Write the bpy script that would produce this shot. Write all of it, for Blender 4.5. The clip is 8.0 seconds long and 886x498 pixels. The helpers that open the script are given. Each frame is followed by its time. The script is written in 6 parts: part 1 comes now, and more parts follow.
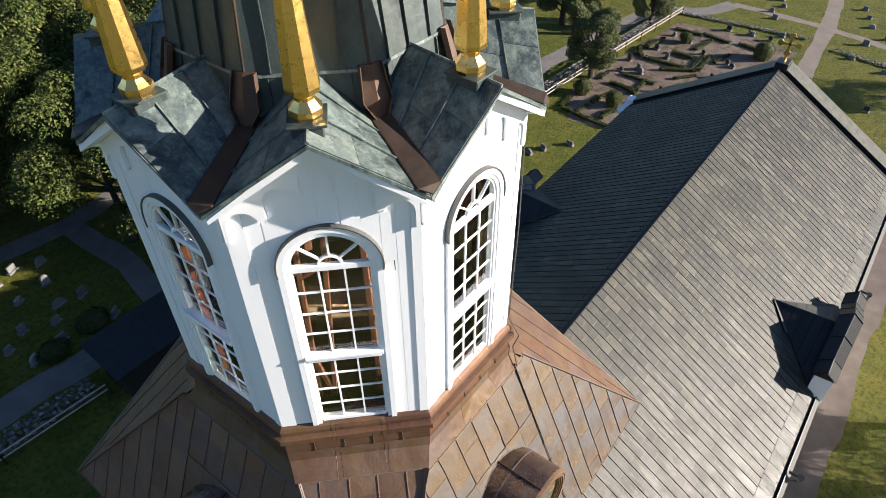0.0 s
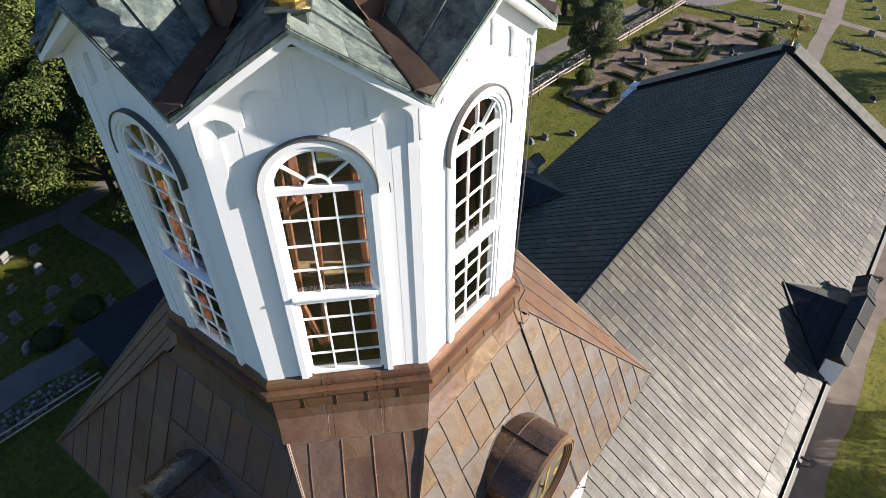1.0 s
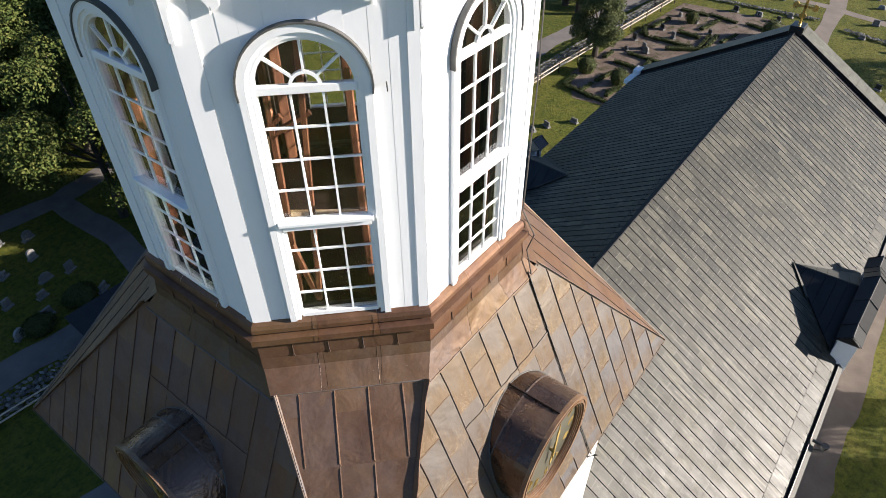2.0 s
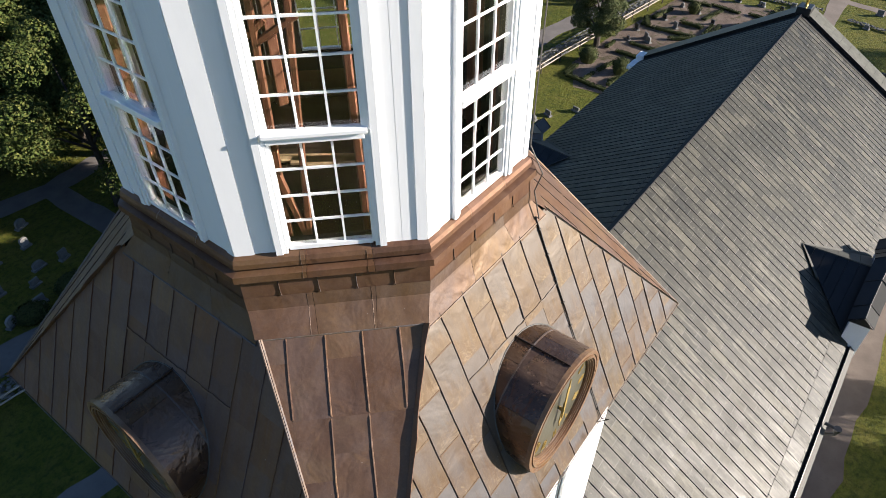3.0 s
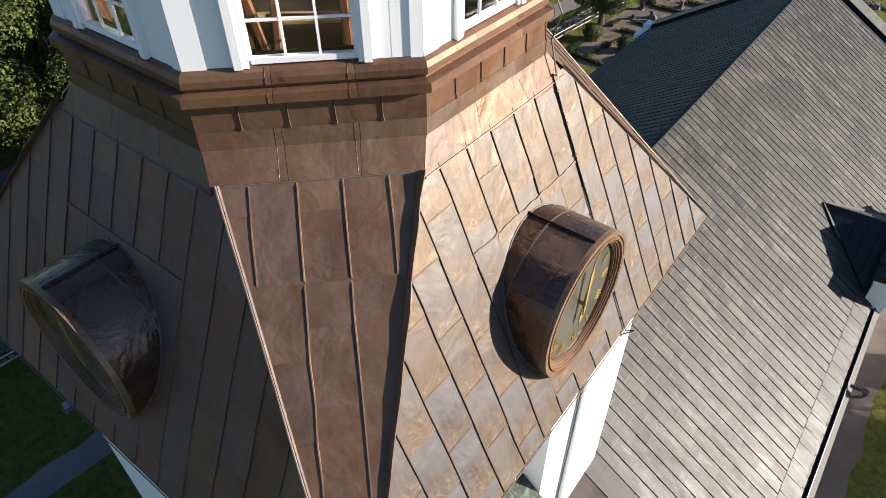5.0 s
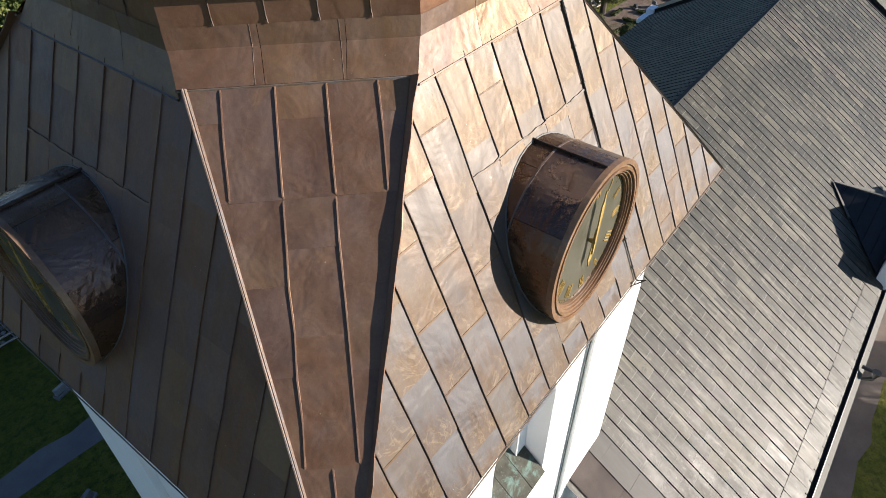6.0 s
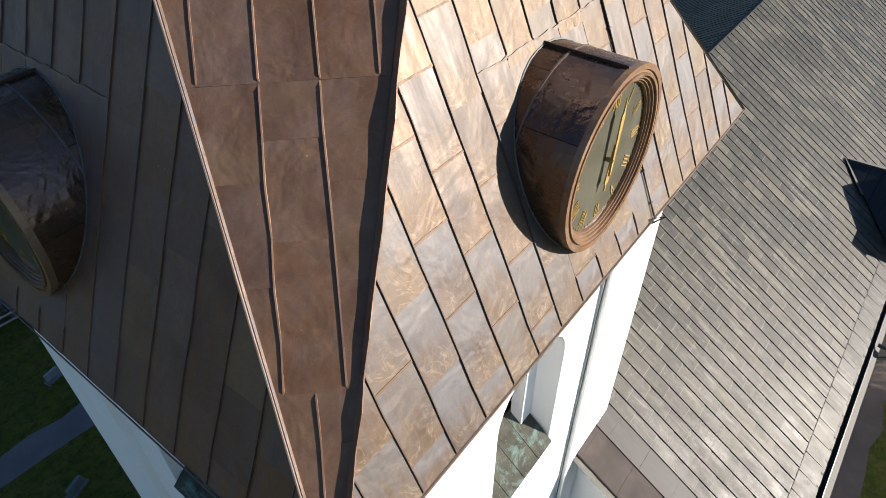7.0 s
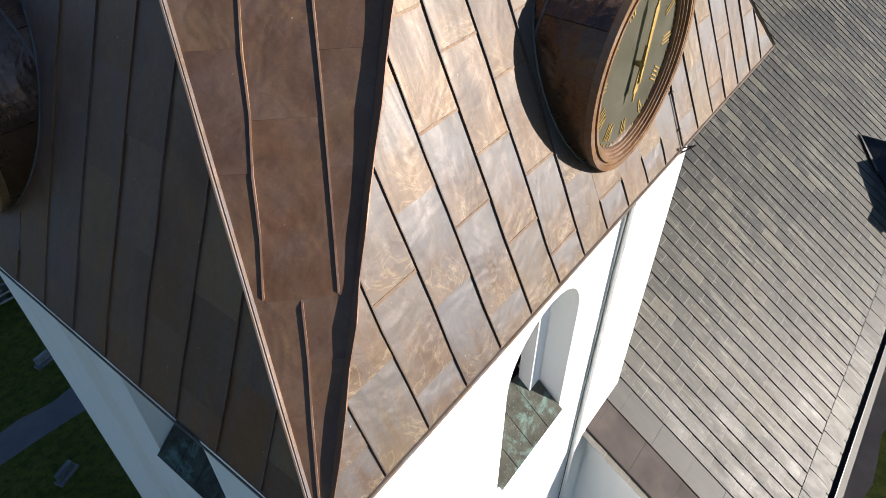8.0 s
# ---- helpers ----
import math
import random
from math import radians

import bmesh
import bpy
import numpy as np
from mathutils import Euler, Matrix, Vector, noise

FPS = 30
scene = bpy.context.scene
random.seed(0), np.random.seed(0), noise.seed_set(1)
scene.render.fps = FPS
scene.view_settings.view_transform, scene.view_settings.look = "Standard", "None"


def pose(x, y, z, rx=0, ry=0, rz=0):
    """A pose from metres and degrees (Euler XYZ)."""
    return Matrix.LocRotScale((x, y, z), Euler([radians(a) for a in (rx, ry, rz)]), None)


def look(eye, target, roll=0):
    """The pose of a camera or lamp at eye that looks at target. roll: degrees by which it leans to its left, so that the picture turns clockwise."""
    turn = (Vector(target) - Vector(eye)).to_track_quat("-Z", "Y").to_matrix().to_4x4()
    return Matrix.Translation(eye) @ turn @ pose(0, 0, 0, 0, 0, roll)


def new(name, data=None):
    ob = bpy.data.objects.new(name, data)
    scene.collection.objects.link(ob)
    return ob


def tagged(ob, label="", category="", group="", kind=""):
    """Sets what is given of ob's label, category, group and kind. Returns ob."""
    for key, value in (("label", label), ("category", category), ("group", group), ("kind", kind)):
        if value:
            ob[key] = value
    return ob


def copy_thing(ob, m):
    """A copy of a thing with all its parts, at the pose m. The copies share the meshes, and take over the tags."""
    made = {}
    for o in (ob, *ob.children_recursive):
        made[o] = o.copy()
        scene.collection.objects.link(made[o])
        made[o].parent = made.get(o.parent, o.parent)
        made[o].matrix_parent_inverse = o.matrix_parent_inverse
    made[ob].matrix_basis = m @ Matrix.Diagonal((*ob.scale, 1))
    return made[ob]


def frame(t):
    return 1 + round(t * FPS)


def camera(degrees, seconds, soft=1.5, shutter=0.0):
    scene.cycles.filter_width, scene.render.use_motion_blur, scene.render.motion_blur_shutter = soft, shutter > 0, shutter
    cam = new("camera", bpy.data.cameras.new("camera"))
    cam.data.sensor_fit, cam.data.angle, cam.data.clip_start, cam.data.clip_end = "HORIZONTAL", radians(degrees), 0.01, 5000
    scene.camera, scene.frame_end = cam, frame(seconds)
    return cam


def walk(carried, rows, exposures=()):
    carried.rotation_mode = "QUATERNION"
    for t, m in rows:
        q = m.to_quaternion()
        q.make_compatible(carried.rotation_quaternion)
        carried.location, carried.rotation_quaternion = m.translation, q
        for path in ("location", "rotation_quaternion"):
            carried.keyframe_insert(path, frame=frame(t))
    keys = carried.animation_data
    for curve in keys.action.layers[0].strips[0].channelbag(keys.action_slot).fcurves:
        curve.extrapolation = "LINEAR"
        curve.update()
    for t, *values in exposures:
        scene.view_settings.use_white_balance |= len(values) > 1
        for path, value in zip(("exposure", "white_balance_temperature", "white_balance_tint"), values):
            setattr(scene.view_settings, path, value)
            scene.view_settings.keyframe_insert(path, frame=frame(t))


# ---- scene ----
cam = camera(68.8, 8.0, soft=0.85)
PATH = [
    (0, (-5.09, -5.871, 30.223), (-3.9, -4.955, 28.902), -0.5),
    (0.5, (-5.069, -5.853, 29.722), (-3.88, -4.937, 28.401), -0.4),
    (1, (-5.071, -5.846, 29.159), (-3.882, -4.929, 27.837), -0.5),
    (1.5, (-5.068, -5.815, 28.611), (-3.88, -4.9, 27.288), -0.4),
    (3, (-5.073, -5.769, 27.04), (-3.885, -4.855, 25.716), -0.4),
    (3.5, (-5.087, -5.784, 26.6), (-3.9, -4.869, 25.275), -0.4),
    (4, (-5.093, -5.779, 26.14), (-3.906, -4.865, 24.815), -0.4),
    (4.5, (-5.089, -5.769, 25.527), (-3.902, -4.854, 24.202), -0.4),
    (6, (-5.048, -5.796, 24.053), (-3.864, -4.882, 22.725), -0.3),
    (6.5, (-5.037, -5.801, 23.519), (-3.853, -4.886, 22.192), -0.3),
    (7, (-5.027, -5.777, 23.031), (-3.845, -4.863, 21.702), -0.3),
    (7.5, (-5.02, -5.732, 22.616), (-3.838, -4.818, 21.286), -0.3),
    (8, (-5.004, -5.672, 22.048), (-3.824, -4.762, 20.713), -0.1),
]
walk(cam, [(t, look(eye, target, roll)) for t, eye, target, roll in PATH], [(0.0, 1.63, 5900, 12), (1.5, 1.60, 5900, 12), (3.0, 1.54, 5900, 12), (5.5, 1.54, 5900, 12), (6.8, 1.50, 5880, 12), (8.0, 1.38, 5800, 12)])

# ---- light ----
SUN_AZ, SUN_EL = 145.5, 16.8


def sun_vector():
    a, e = radians(SUN_AZ), radians(SUN_EL)
    return Vector((math.cos(e) * math.sin(a), math.cos(e) * math.cos(a), math.sin(e)))


world = bpy.data.worlds.new("sky")
scene.world = world
world.use_nodes = True
wn = world.node_tree
sky = wn.nodes.new("ShaderNodeTexSky")
sky.sky_type = 'NISHITA'
sky.sun_disc = False
sky.sun_elevation = radians(SUN_EL)
sky.sun_rotation = radians(SUN_AZ)
sky.air_density, sky.dust_density, sky.ozone_density = 0.9, 0.3, 3.0
bg = wn.nodes["Background"]
wn.links.new(sky.outputs[0], bg.inputs[0])
bg.inputs[1].default_value = 0.054
sun = new("sun", bpy.data.lights.new("sun", 'SUN'))
sun.data.energy = 5.0
sun.data.angle = radians(0.53)
sun.data.color = (1.0, 0.86, 0.69)
sun.matrix_world = look(sun_vector() * 200, (0, 0, 0))


# ---- materials ----
class Mat:
    """A node material: a Principled shader and short ways to add nodes."""

    def __init__(self, name, rough=0.6, metal=0.0, spec=0.5):
        self.m = bpy.data.materials.new(name)
        self.m.use_nodes = True
        self.t = self.m.node_tree
        self.b = self.t.nodes["Principled BSDF"]
        self.b.inputs["Roughness"].default_value = rough
        self.b.inputs["Metallic"].default_value = metal
        self.b.inputs["Specular IOR Level"].default_value = spec
        self.co = self.t.nodes.new("ShaderNodeTexCoord").outputs["Object"]

    def link(self, a, b):
        self.t.links.new(a, b)

    def shuffle(self):
        """Moves the pattern by a random amount for each object, so that no stain runs on from piece to piece."""
        w = self.t.nodes.new("ShaderNodeTexWhiteNoise")
        w.noise_dimensions = '1D'
        self.link(self.rand(), w.inputs["W"])
        n = self.t.nodes.new("ShaderNodeVectorMath")
        n.operation = 'MULTIPLY_ADD'
        self.link(w.outputs["Color"], n.inputs[0])
        n.inputs[1].default_value = (23.0, 23.0, 23.0)
        self.link(self.co, n.inputs[2])
        self.co = n.outputs[0]

    def coords(self, sx=1, sy=1, sz=1):
        n = self.t.nodes.new("ShaderNodeMapping")
        n.inputs["Scale"].default_value = (sx, sy, sz)
        self.link(self.co, n.inputs["Vector"])
        return n.outputs[0]

    def noise(self, scale, detail=4, rough=0.6, vec=None, dist=0.0):
        n = self.t.nodes.new("ShaderNodeTexNoise")
        n.inputs["Scale"].default_value = scale
        n.inputs["Detail"].default_value = detail
        n.inputs["Roughness"].default_value = rough
        n.inputs["Distortion"].default_value = dist
        self.link(vec if vec is not None else self.co, n.inputs["Vector"])
        return n.outputs[0]

    def voronoi(self, scale, vec=None, out="Distance"):
        n = self.t.nodes.new("ShaderNodeTexVoronoi")
        n.inputs["Scale"].default_value = scale
        self.link(vec if vec is not None else self.co, n.inputs["Vector"])
        return n.outputs[out]

    def ramp(self, fac, stops):
        n = self.t.nodes.new("ShaderNodeValToRGB")
        e = n.color_ramp.elements
        while len(e) < len(stops):
            e.new(0.5)
        for el, (p, c) in zip(e, stops):
            el.position = p
            el.color = (*c, 1) if len(c) == 3 else c
        self.link(fac, n.inputs[0])
        return n.outputs[0]

    def grey(self, fac, a, b, lo=0.0, hi=1.0):
        n = self.t.nodes.new("ShaderNodeMapRange")
        n.inputs[1].default_value, n.inputs[2].default_value = lo, hi
        n.inputs[3].default_value, n.inputs[4].default_value = a, b
        self.link(fac, n.inputs[0])
        return n.outputs[0]

    def mix(self, fac, a, b, mode='MIX'):
        n = self.t.nodes.new("ShaderNodeMix")
        n.data_type, n.blend_type = 'RGBA', mode
        for sock, v in ((n.inputs[0], fac), (n.inputs[6], a), (n.inputs[7], b)):
            if hasattr(v, "links"):
                self.link(v, sock)
            elif isinstance(v, tuple):
                sock.default_value = (*v, 1)
            else:
                sock.default_value = v
        return n.outputs[2]

    def math(self, op, a, b=0.5):
        n = self.t.nodes.new("ShaderNodeMath")
        n.operation = op
        for sock, v in ((n.inputs[0], a), (n.inputs[1], b)):
            if hasattr(v, "links"):
                self.link(v, sock)
            else:
                sock.default_value = v
        return n.outputs[0]

    def rand(self):
        return self.t.nodes.new("ShaderNodeObjectInfo").outputs["Random"]

    def island(self):
        return self.t.nodes.new("ShaderNodeNewGeometry").outputs["Random Per Island"]

    def color(self, c):
        if hasattr(c, "links"):
            self.link(c, self.b.inputs["Base Color"])
        else:
            self.b.inputs["Base Color"].default_value = (*c, 1)
        return self

    def rough(self, v):
        self.link(v, self.b.inputs["Roughness"])
        return self

    def bump(self, h, strength=0.3, dist=0.02):
        n = self.t.nodes.new("ShaderNodeBump")
        n.inputs["Strength"].default_value = strength
        n.inputs["Distance"].default_value = dist
        self.link(h, n.inputs["Height"])
        self.link(n.outputs[0], self.b.inputs["Normal"])
        return self


def copper_new(name, tint=1.0, metal=0.25, streak=(4, 4, 0.8), gloss=(0.44, 0.70), dent=0.45, dent_size=1.7, vary=0.66, grey=0.75, hue=(1, 1, 1), vein=0.38, spec=0.33, gold=0.0, crumple=0.0, bloom=0.0):
    """Young roof copper: brown oxide with tan, mauve and grey clouds, smeared down the slope; each sheet a little
    different.
    gold: how much golden tan is mixed into the upper sheets; crumple: fine hammered creases;
    bloom: blue-grey tone on the upper part of each sheet, running down into tan, with crease highlights painted as
    bright lines over the lower edge."""
    k = Mat(name, 0.5, metal, spec)
    r = k.rand()
    whole = k.co
    k.shuffle()

    def t(*c):
        return tuple(0.40 * tint * x * h for x, h in zip(c, hue))

    cloud = k.noise(1.3, 5, 0.62, dist=0.9)
    smear = k.noise(1.0, 6, 0.68, k.coords(*streak), 0.5)
    fine = k.noise(30, 5, 0.75)
    base = k.ramp(cloud, [(0.28, t(0.20, 0.115, 0.070)), (0.5, t(0.33, 0.205, 0.12)), (0.72, t(0.44, 0.31, 0.175))])
    sheet = k.ramp(r, [(0.0, t(0.44, 0.255, 0.12)), (0.18, t(0.25, 0.175, 0.145)), (0.36, t(0.50, 0.37, 0.20)), (0.52, t(0.27, 0.235, 0.235)), (0.70, t(0.40, 0.255, 0.15)), (0.86, t(0.33, 0.30, 0.31)), (0.93, t(0.15, 0.165, 0.215)), (1.0, t(0.38, 0.25, 0.155))])
    c = k.mix(vary, base, sheet)
    c = k.mix(k.grey(smear, 0.0, grey, 0.42, 0.64), c, t(0.36, 0.355, 0.38))
    c = k.mix(k.grey(k.noise(1.9, 5, 0.7, dist=1.6), 0.0, 0.45, 0.57, 0.74), c, t(0.52, 0.34, 0.16))
    c = k.mix(k.grey(k.noise(0.9, 4, 0.65, dist=1.0), 0.0, 0.5, 0.54, 0.70), c, t(0.17, 0.11, 0.095))
    veins = k.grey(k.math('ABSOLUTE', k.math('SUBTRACT', k.noise(2.3, 5, 0.62, dist=2.2), 0.5)), vein, 0.0, 0.0, 0.014)
    c = k.mix(veins, c, t(0.66, 0.50, 0.34))
    c = k.mix(k.grey(fine, 0.0, 0.32, 0.35, 0.8), c, t(0.12, 0.075, 0.055))
    c = k.mix(k.grey(k.voronoi(6.5), 0.75, 0.0, 0.018, 0.034), c, (0.42, 0.40, 0.37))
    if bloom:
        own = k.t.nodes.new("ShaderNodeSeparateXYZ")
        k.link(k.t.nodes.new("ShaderNodeTexCoord").outputs["Generated"], own.inputs[0])
        runs = k.noise(1.0, 6, 0.7, k.coords(9, 1.2, 1.2), 0.6)
        up = k.math('ADD', own.outputs["Z"], k.math('MULTIPLY', k.math('SUBTRACT', runs, 0.5), 1.5))
        up = k.math('ADD', up, k.math('MULTIPLY', k.math('SUBTRACT', k.noise(2.2, 4, 0.6, dist=0.8), 0.5), 0.8))
        blue_grey = k.math('MULTIPLY', k.grey(up, 0.0, bloom, 0.30, 0.66), k.grey(r, 0.45, 1.0, 0.1, 0.6))
        c = k.mix(blue_grey, c, t(0.36, 0.36, 0.385))
        low = k.math('SUBTRACT', k.math('MULTIPLY', k.noise(5.0, 5, 0.7, dist=1.4), 1.1), own.outputs["Z"])
        c = k.mix(k.grey(low, 0.0, 0.35 * bloom, 0.16, 0.50), c, t(0.56, 0.37, 0.20))
        # Highlights along the creases, painted as thin bright lines.
        line = k.grey(k.math('ABSOLUTE', k.math('SUBTRACT', k.noise(2.4, 5, 0.62, dist=1.6), 0.5)), 0.42, 0.0, 0.0, 0.022)
        c = k.mix(k.math('MULTIPLY', line, k.grey(own.outputs["Z"], 1.0, 0.15, 0.15, 0.45)), c, t(0.88, 0.68, 0.42))
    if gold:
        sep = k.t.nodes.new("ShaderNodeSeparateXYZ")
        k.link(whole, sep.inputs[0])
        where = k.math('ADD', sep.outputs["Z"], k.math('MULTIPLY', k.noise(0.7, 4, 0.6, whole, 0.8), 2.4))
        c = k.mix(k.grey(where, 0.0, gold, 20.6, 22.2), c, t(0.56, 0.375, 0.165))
    k.color(c)
    k.rough(k.grey(k.noise(1.0, 5, 0.7, k.coords(*streak), 0.6), gloss[0], gloss[1], 0.3, 0.7))
    soft = k.noise(dent_size, 3, 0.55, dist=0.5)
    h = k.math('ADD', soft, k.math('MULTIPLY', fine, 0.035))
    if crumple:
        crease = k.math('ABSOLUTE', k.math('SUBTRACT', k.noise(4.5, 3, 0.5, dist=1.2), 0.5))
        h = k.math('ADD', h, k.math('MULTIPLY', crease, crumple))
    k.bump(h, dent, 0.06)
    return k.m


M_COPPER = copper_new("young_copper")
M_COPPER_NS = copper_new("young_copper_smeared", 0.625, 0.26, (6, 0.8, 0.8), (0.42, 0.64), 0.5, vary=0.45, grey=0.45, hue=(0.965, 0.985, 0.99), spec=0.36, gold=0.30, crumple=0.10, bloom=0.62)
M_FOLD = copper_new("veined_fold_copper", 0.66, 0.3, (6, 6, 6), vary=0.2, grey=0.3, hue=(1.05, 0.98, 0.86), vein=0.4)
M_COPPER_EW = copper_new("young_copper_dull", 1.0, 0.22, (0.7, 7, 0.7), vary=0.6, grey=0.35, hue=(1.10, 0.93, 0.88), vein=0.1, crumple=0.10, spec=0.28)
M_COPPER_BROACH = copper_new("young_copper_brown", 0.96, 0.45, (3, 3, 0.8), vary=0.28, grey=0.22, hue=(1.06, 0.94, 0.90), vein=0.12, crumple=0.12)
M_COPPER_BAND = copper_new("copper_moulding", 1.08, 0.55, (2, 2, 2), (0.40, 0.60), vary=0.4, grey=0.15, hue=(1.10, 0.91, 0.83), vein=0.15, crumple=0.1)
M_COPPER_SKIRT = copper_new("copper_apron", 0.95, 0.40, (2, 2, 2), (0.38, 0.62), 0.7, vary=0.3, grey=0.35, hue=(1.03, 0.97, 0.92), vein=0.15, crumple=0.1)
M_FLASH = copper_new("brown_copper_flashing", 0.62, 0.3, vary=0.3, grey=0.2, hue=(1.06, 0.92, 0.90), vein=0.1)
# Paler copper for south-west broach seams: sunlight on their edges put into the colour.
M_SEAM_EDGE = copper_new("sunlit_seam_copper", 1.7, 0.3, vary=0.1, grey=0.2, hue=(1.05, 0.95, 0.92), vein=0.0)
M_COPPER_DARK = copper_new("dark_copper", 0.40, hue=(1.06, 0.95, 0.9))
M_VALLEY = copper_new("old_brown_copper", 0.36, 0.2, vary=0.2, grey=0.2, hue=(0.98, 0.96, 0.97), vein=0.08)


def patina(name, pale):
    """Old copper gone dark, with green and pale runs."""
    k = Mat(name, 0.48, 0.2)
    k.shuffle()
    runs = k.noise(3.4, 7, 0.78, k.coords(1.5, 1.5, 0.30), 0.15)
    fine = k.noise(18, 5, 0.75)
    c = k.ramp(runs, [(0.30, (0.016, 0.030, 0.035)), (0.46, (0.042, 0.062, 0.062)), (0.62, (0.105 * pale, 0.125 * pale, 0.108 * pale)), (0.84, (0.20 * pale, 0.21 * pale, 0.17 * pale))])
    sheet = k.ramp(k.rand(), [(0, (0.028, 0.046, 0.050)), (0.35, (0.095 * pale, 0.108 * pale, 0.092 * pale)), (0.7, (0.050 * pale, 0.064 * pale, 0.060 * pale)), (1, (0.080 * pale, 0.100 * pale, 0.090 * pale))])
    c = k.mix(0.52, c, sheet)
    c = k.mix(k.grey(k.noise(2.2, 6, 0.7, k.coords(5, 5, 0.5)), 0, 0.5, 0.52, 0.68), c, (0.11 * pale, 0.125 * pale, 0.105 * pale))
    c = k.mix(k.grey(fine, 0, 0.5, 0.55, 0.8), c, (0.10, 0.15, 0.14))
    c = k.mix(k.grey(k.noise(3.0, 6, 0.8, k.coords(9, 9, 0.5), 0.1), 0, 0.45, 0.56, 0.70), c, (0.16 * pale, 0.19 * pale, 0.16 * pale))
    c = k.mix(k.grey(k.noise(2.6, 7, 0.75, k.coords(1.2, 1.2, 0.5), 0.2), 0, 0.85, 0.50, 0.63), c, (0.016, 0.025, 0.030))
    k.color(c)
    k.rough(k.grey(k.noise(8, 4, 0.7), 0.36, 0.62))
    k.bump(k.math('ADD', k.noise(2.5, 3), k.math('MULTIPLY', fine, 0.12)), 0.45, 0.04)
    return k.m


M_PATINA = patina("patinated_copper", 2.2)
M_PATINA_DARK = patina("dark_patinated_copper", 0.62)


def white_paint(name, tone=(0.80, 0.81, 0.825)):
    k = Mat(name, 0.5)
    streak = k.noise(6, 5, 0.7, k.coords(2.5, 2.5, 0.25))
    c = k.mix(k.grey(streak, 0, 0.16, 0.5, 0.85), tone, (0.62, 0.62, 0.60))
    c = k.mix(k.grey(k.noise(1.3, 4, 0.7), 0, 0.2, 0.55, 0.8), c, (0.74, 0.74, 0.72))
    c = k.mix(k.grey(k.noise(40, 3, 0.8), 0, 0.5, 0.71, 0.80), c, (0.52, 0.49, 0.44))
    k.color(c)
    k.bump(k.math('ADD', k.noise(3, 3), k.math('MULTIPLY', k.noise(60, 3, 0.7, k.coords(1, 1, 0.15)), 0.12)), 0.25, 0.012)
    return k.m


M_WHITE = white_paint("white_paint")
M_TRIM = white_paint("white_trim_paint", (0.81, 0.82, 0.83))


def lime_render():
    k = Mat("white_lime_render", 0.85)
    c = k.mix(k.grey(k.noise(0.9, 5, 0.7, k.coords(1, 1, 0.35)), 0, 0.35, 0.5, 0.8), (0.80, 0.80, 0.79), (0.62, 0.60, 0.55))
    c = k.mix(k.grey(k.noise(4, 6, 0.75, k.coords(1, 1, 0.22)), 0, 0.6, 0.60, 0.78), c, (0.46, 0.40, 0.30))
    k.color(c)
    k.bump(k.noise(35, 6, 0.7), 0.35, 0.01)
    return k.m


M_RENDER = lime_render()


def gold():
    k = Mat("gilding", 0.26, 1.0)
    c = k.mix(k.grey(k.noise(7, 5, 0.75), 0, 0.35, 0.5, 0.75), (0.93, 0.62, 0.20), (0.66, 0.40, 0.10))
    k.color(c)
    k.rough(k.grey(k.noise(14, 4), 0.20, 0.38))
    k.bump(k.noise(7, 4, 0.6), 0.25, 0.01)
    return k.m


M_GOLD = gold()


def slate(name, source, tone=1.0):
    """Weathered grey roof metal, each panel a little different, with pale runs and brown stains down the slope."""
    k = Mat(name, 0.6, 0.0, 0.29)
    k.co = k.t.nodes.new("ShaderNodeNewGeometry").outputs["Position"]

    def g(*c):
        return (0.475 * tone * c[0], 0.455 * tone * c[1], 0.385 * tone * c[2])

    r = k.rand() if source == "object" else k.island()
    c = k.ramp(r, [(0.0, g(0.033, 0.034, 0.029)), (0.3, g(0.056, 0.055, 0.045)), (0.6, g(0.042, 0.043, 0.036)), (0.82, g(0.080, 0.077, 0.064)), (1.0, g(0.15, 0.145, 0.12))])
    # Broad pale patches: scuffed metal plus sun sheen put into the colour.
    stain = k.noise(0.20, 5, 0.6, dist=0.5)
    c = k.mix(k.grey(stain, 0, 0.5, 0.46, 0.62), c, g(0.125, 0.120, 0.100))
    c = k.mix(k.grey(k.noise(0.5, 5, 0.7, dist=0.8), 0, 0.6, 0.51, 0.68), c, g(0.028, 0.028, 0.025))
    c = k.mix(k.grey(k.noise(3.4, 6, 0.75, dist=0.9), 0, 0.75, 0.50, 0.68), c, g(0.026, 0.027, 0.024))
    runs = k.noise(2.6, 6, 0.75, k.coords(2.6, 0.26, 0.35), 0.4)
    worn = k.grey(k.noise(0.33, 4, 0.65, dist=1.0), 0.10, 1.0, 0.45, 0.60)
    c = k.mix(k.math('MULTIPLY', k.grey(runs, 0, 1.0, 0.50, 0.62), worn), c, g(0.23, 0.224, 0.196))
    flecks = k.noise(9.0, 5, 0.8, k.coords(1.2, 1.0, 1.0))
    c = k.mix(k.grey(flecks, 0, 0.9, 0.56, 0.66), c, g(0.19, 0.185, 0.16))
    k.color(c)
    gl = k.math('ADD', k.math('MULTIPLY', k.noise(2.2, 6, 0.75, k.coords(1.3, 0.45, 0.5), 0.3), 0.88), k.math('MULTIPLY', r, 0.12))
    k.rough(k.grey(gl, 0.43, 0.60, 0.30, 0.62))
    k.bump(k.math('ADD', k.noise(14, 5, 0.7), k.noise(2.5, 3)), 0.3, 0.012)
    return k.m


M_SLATE = slate("roof_metal", "object")
M_SLATE_J = slate("roof_metal_joined", "island")


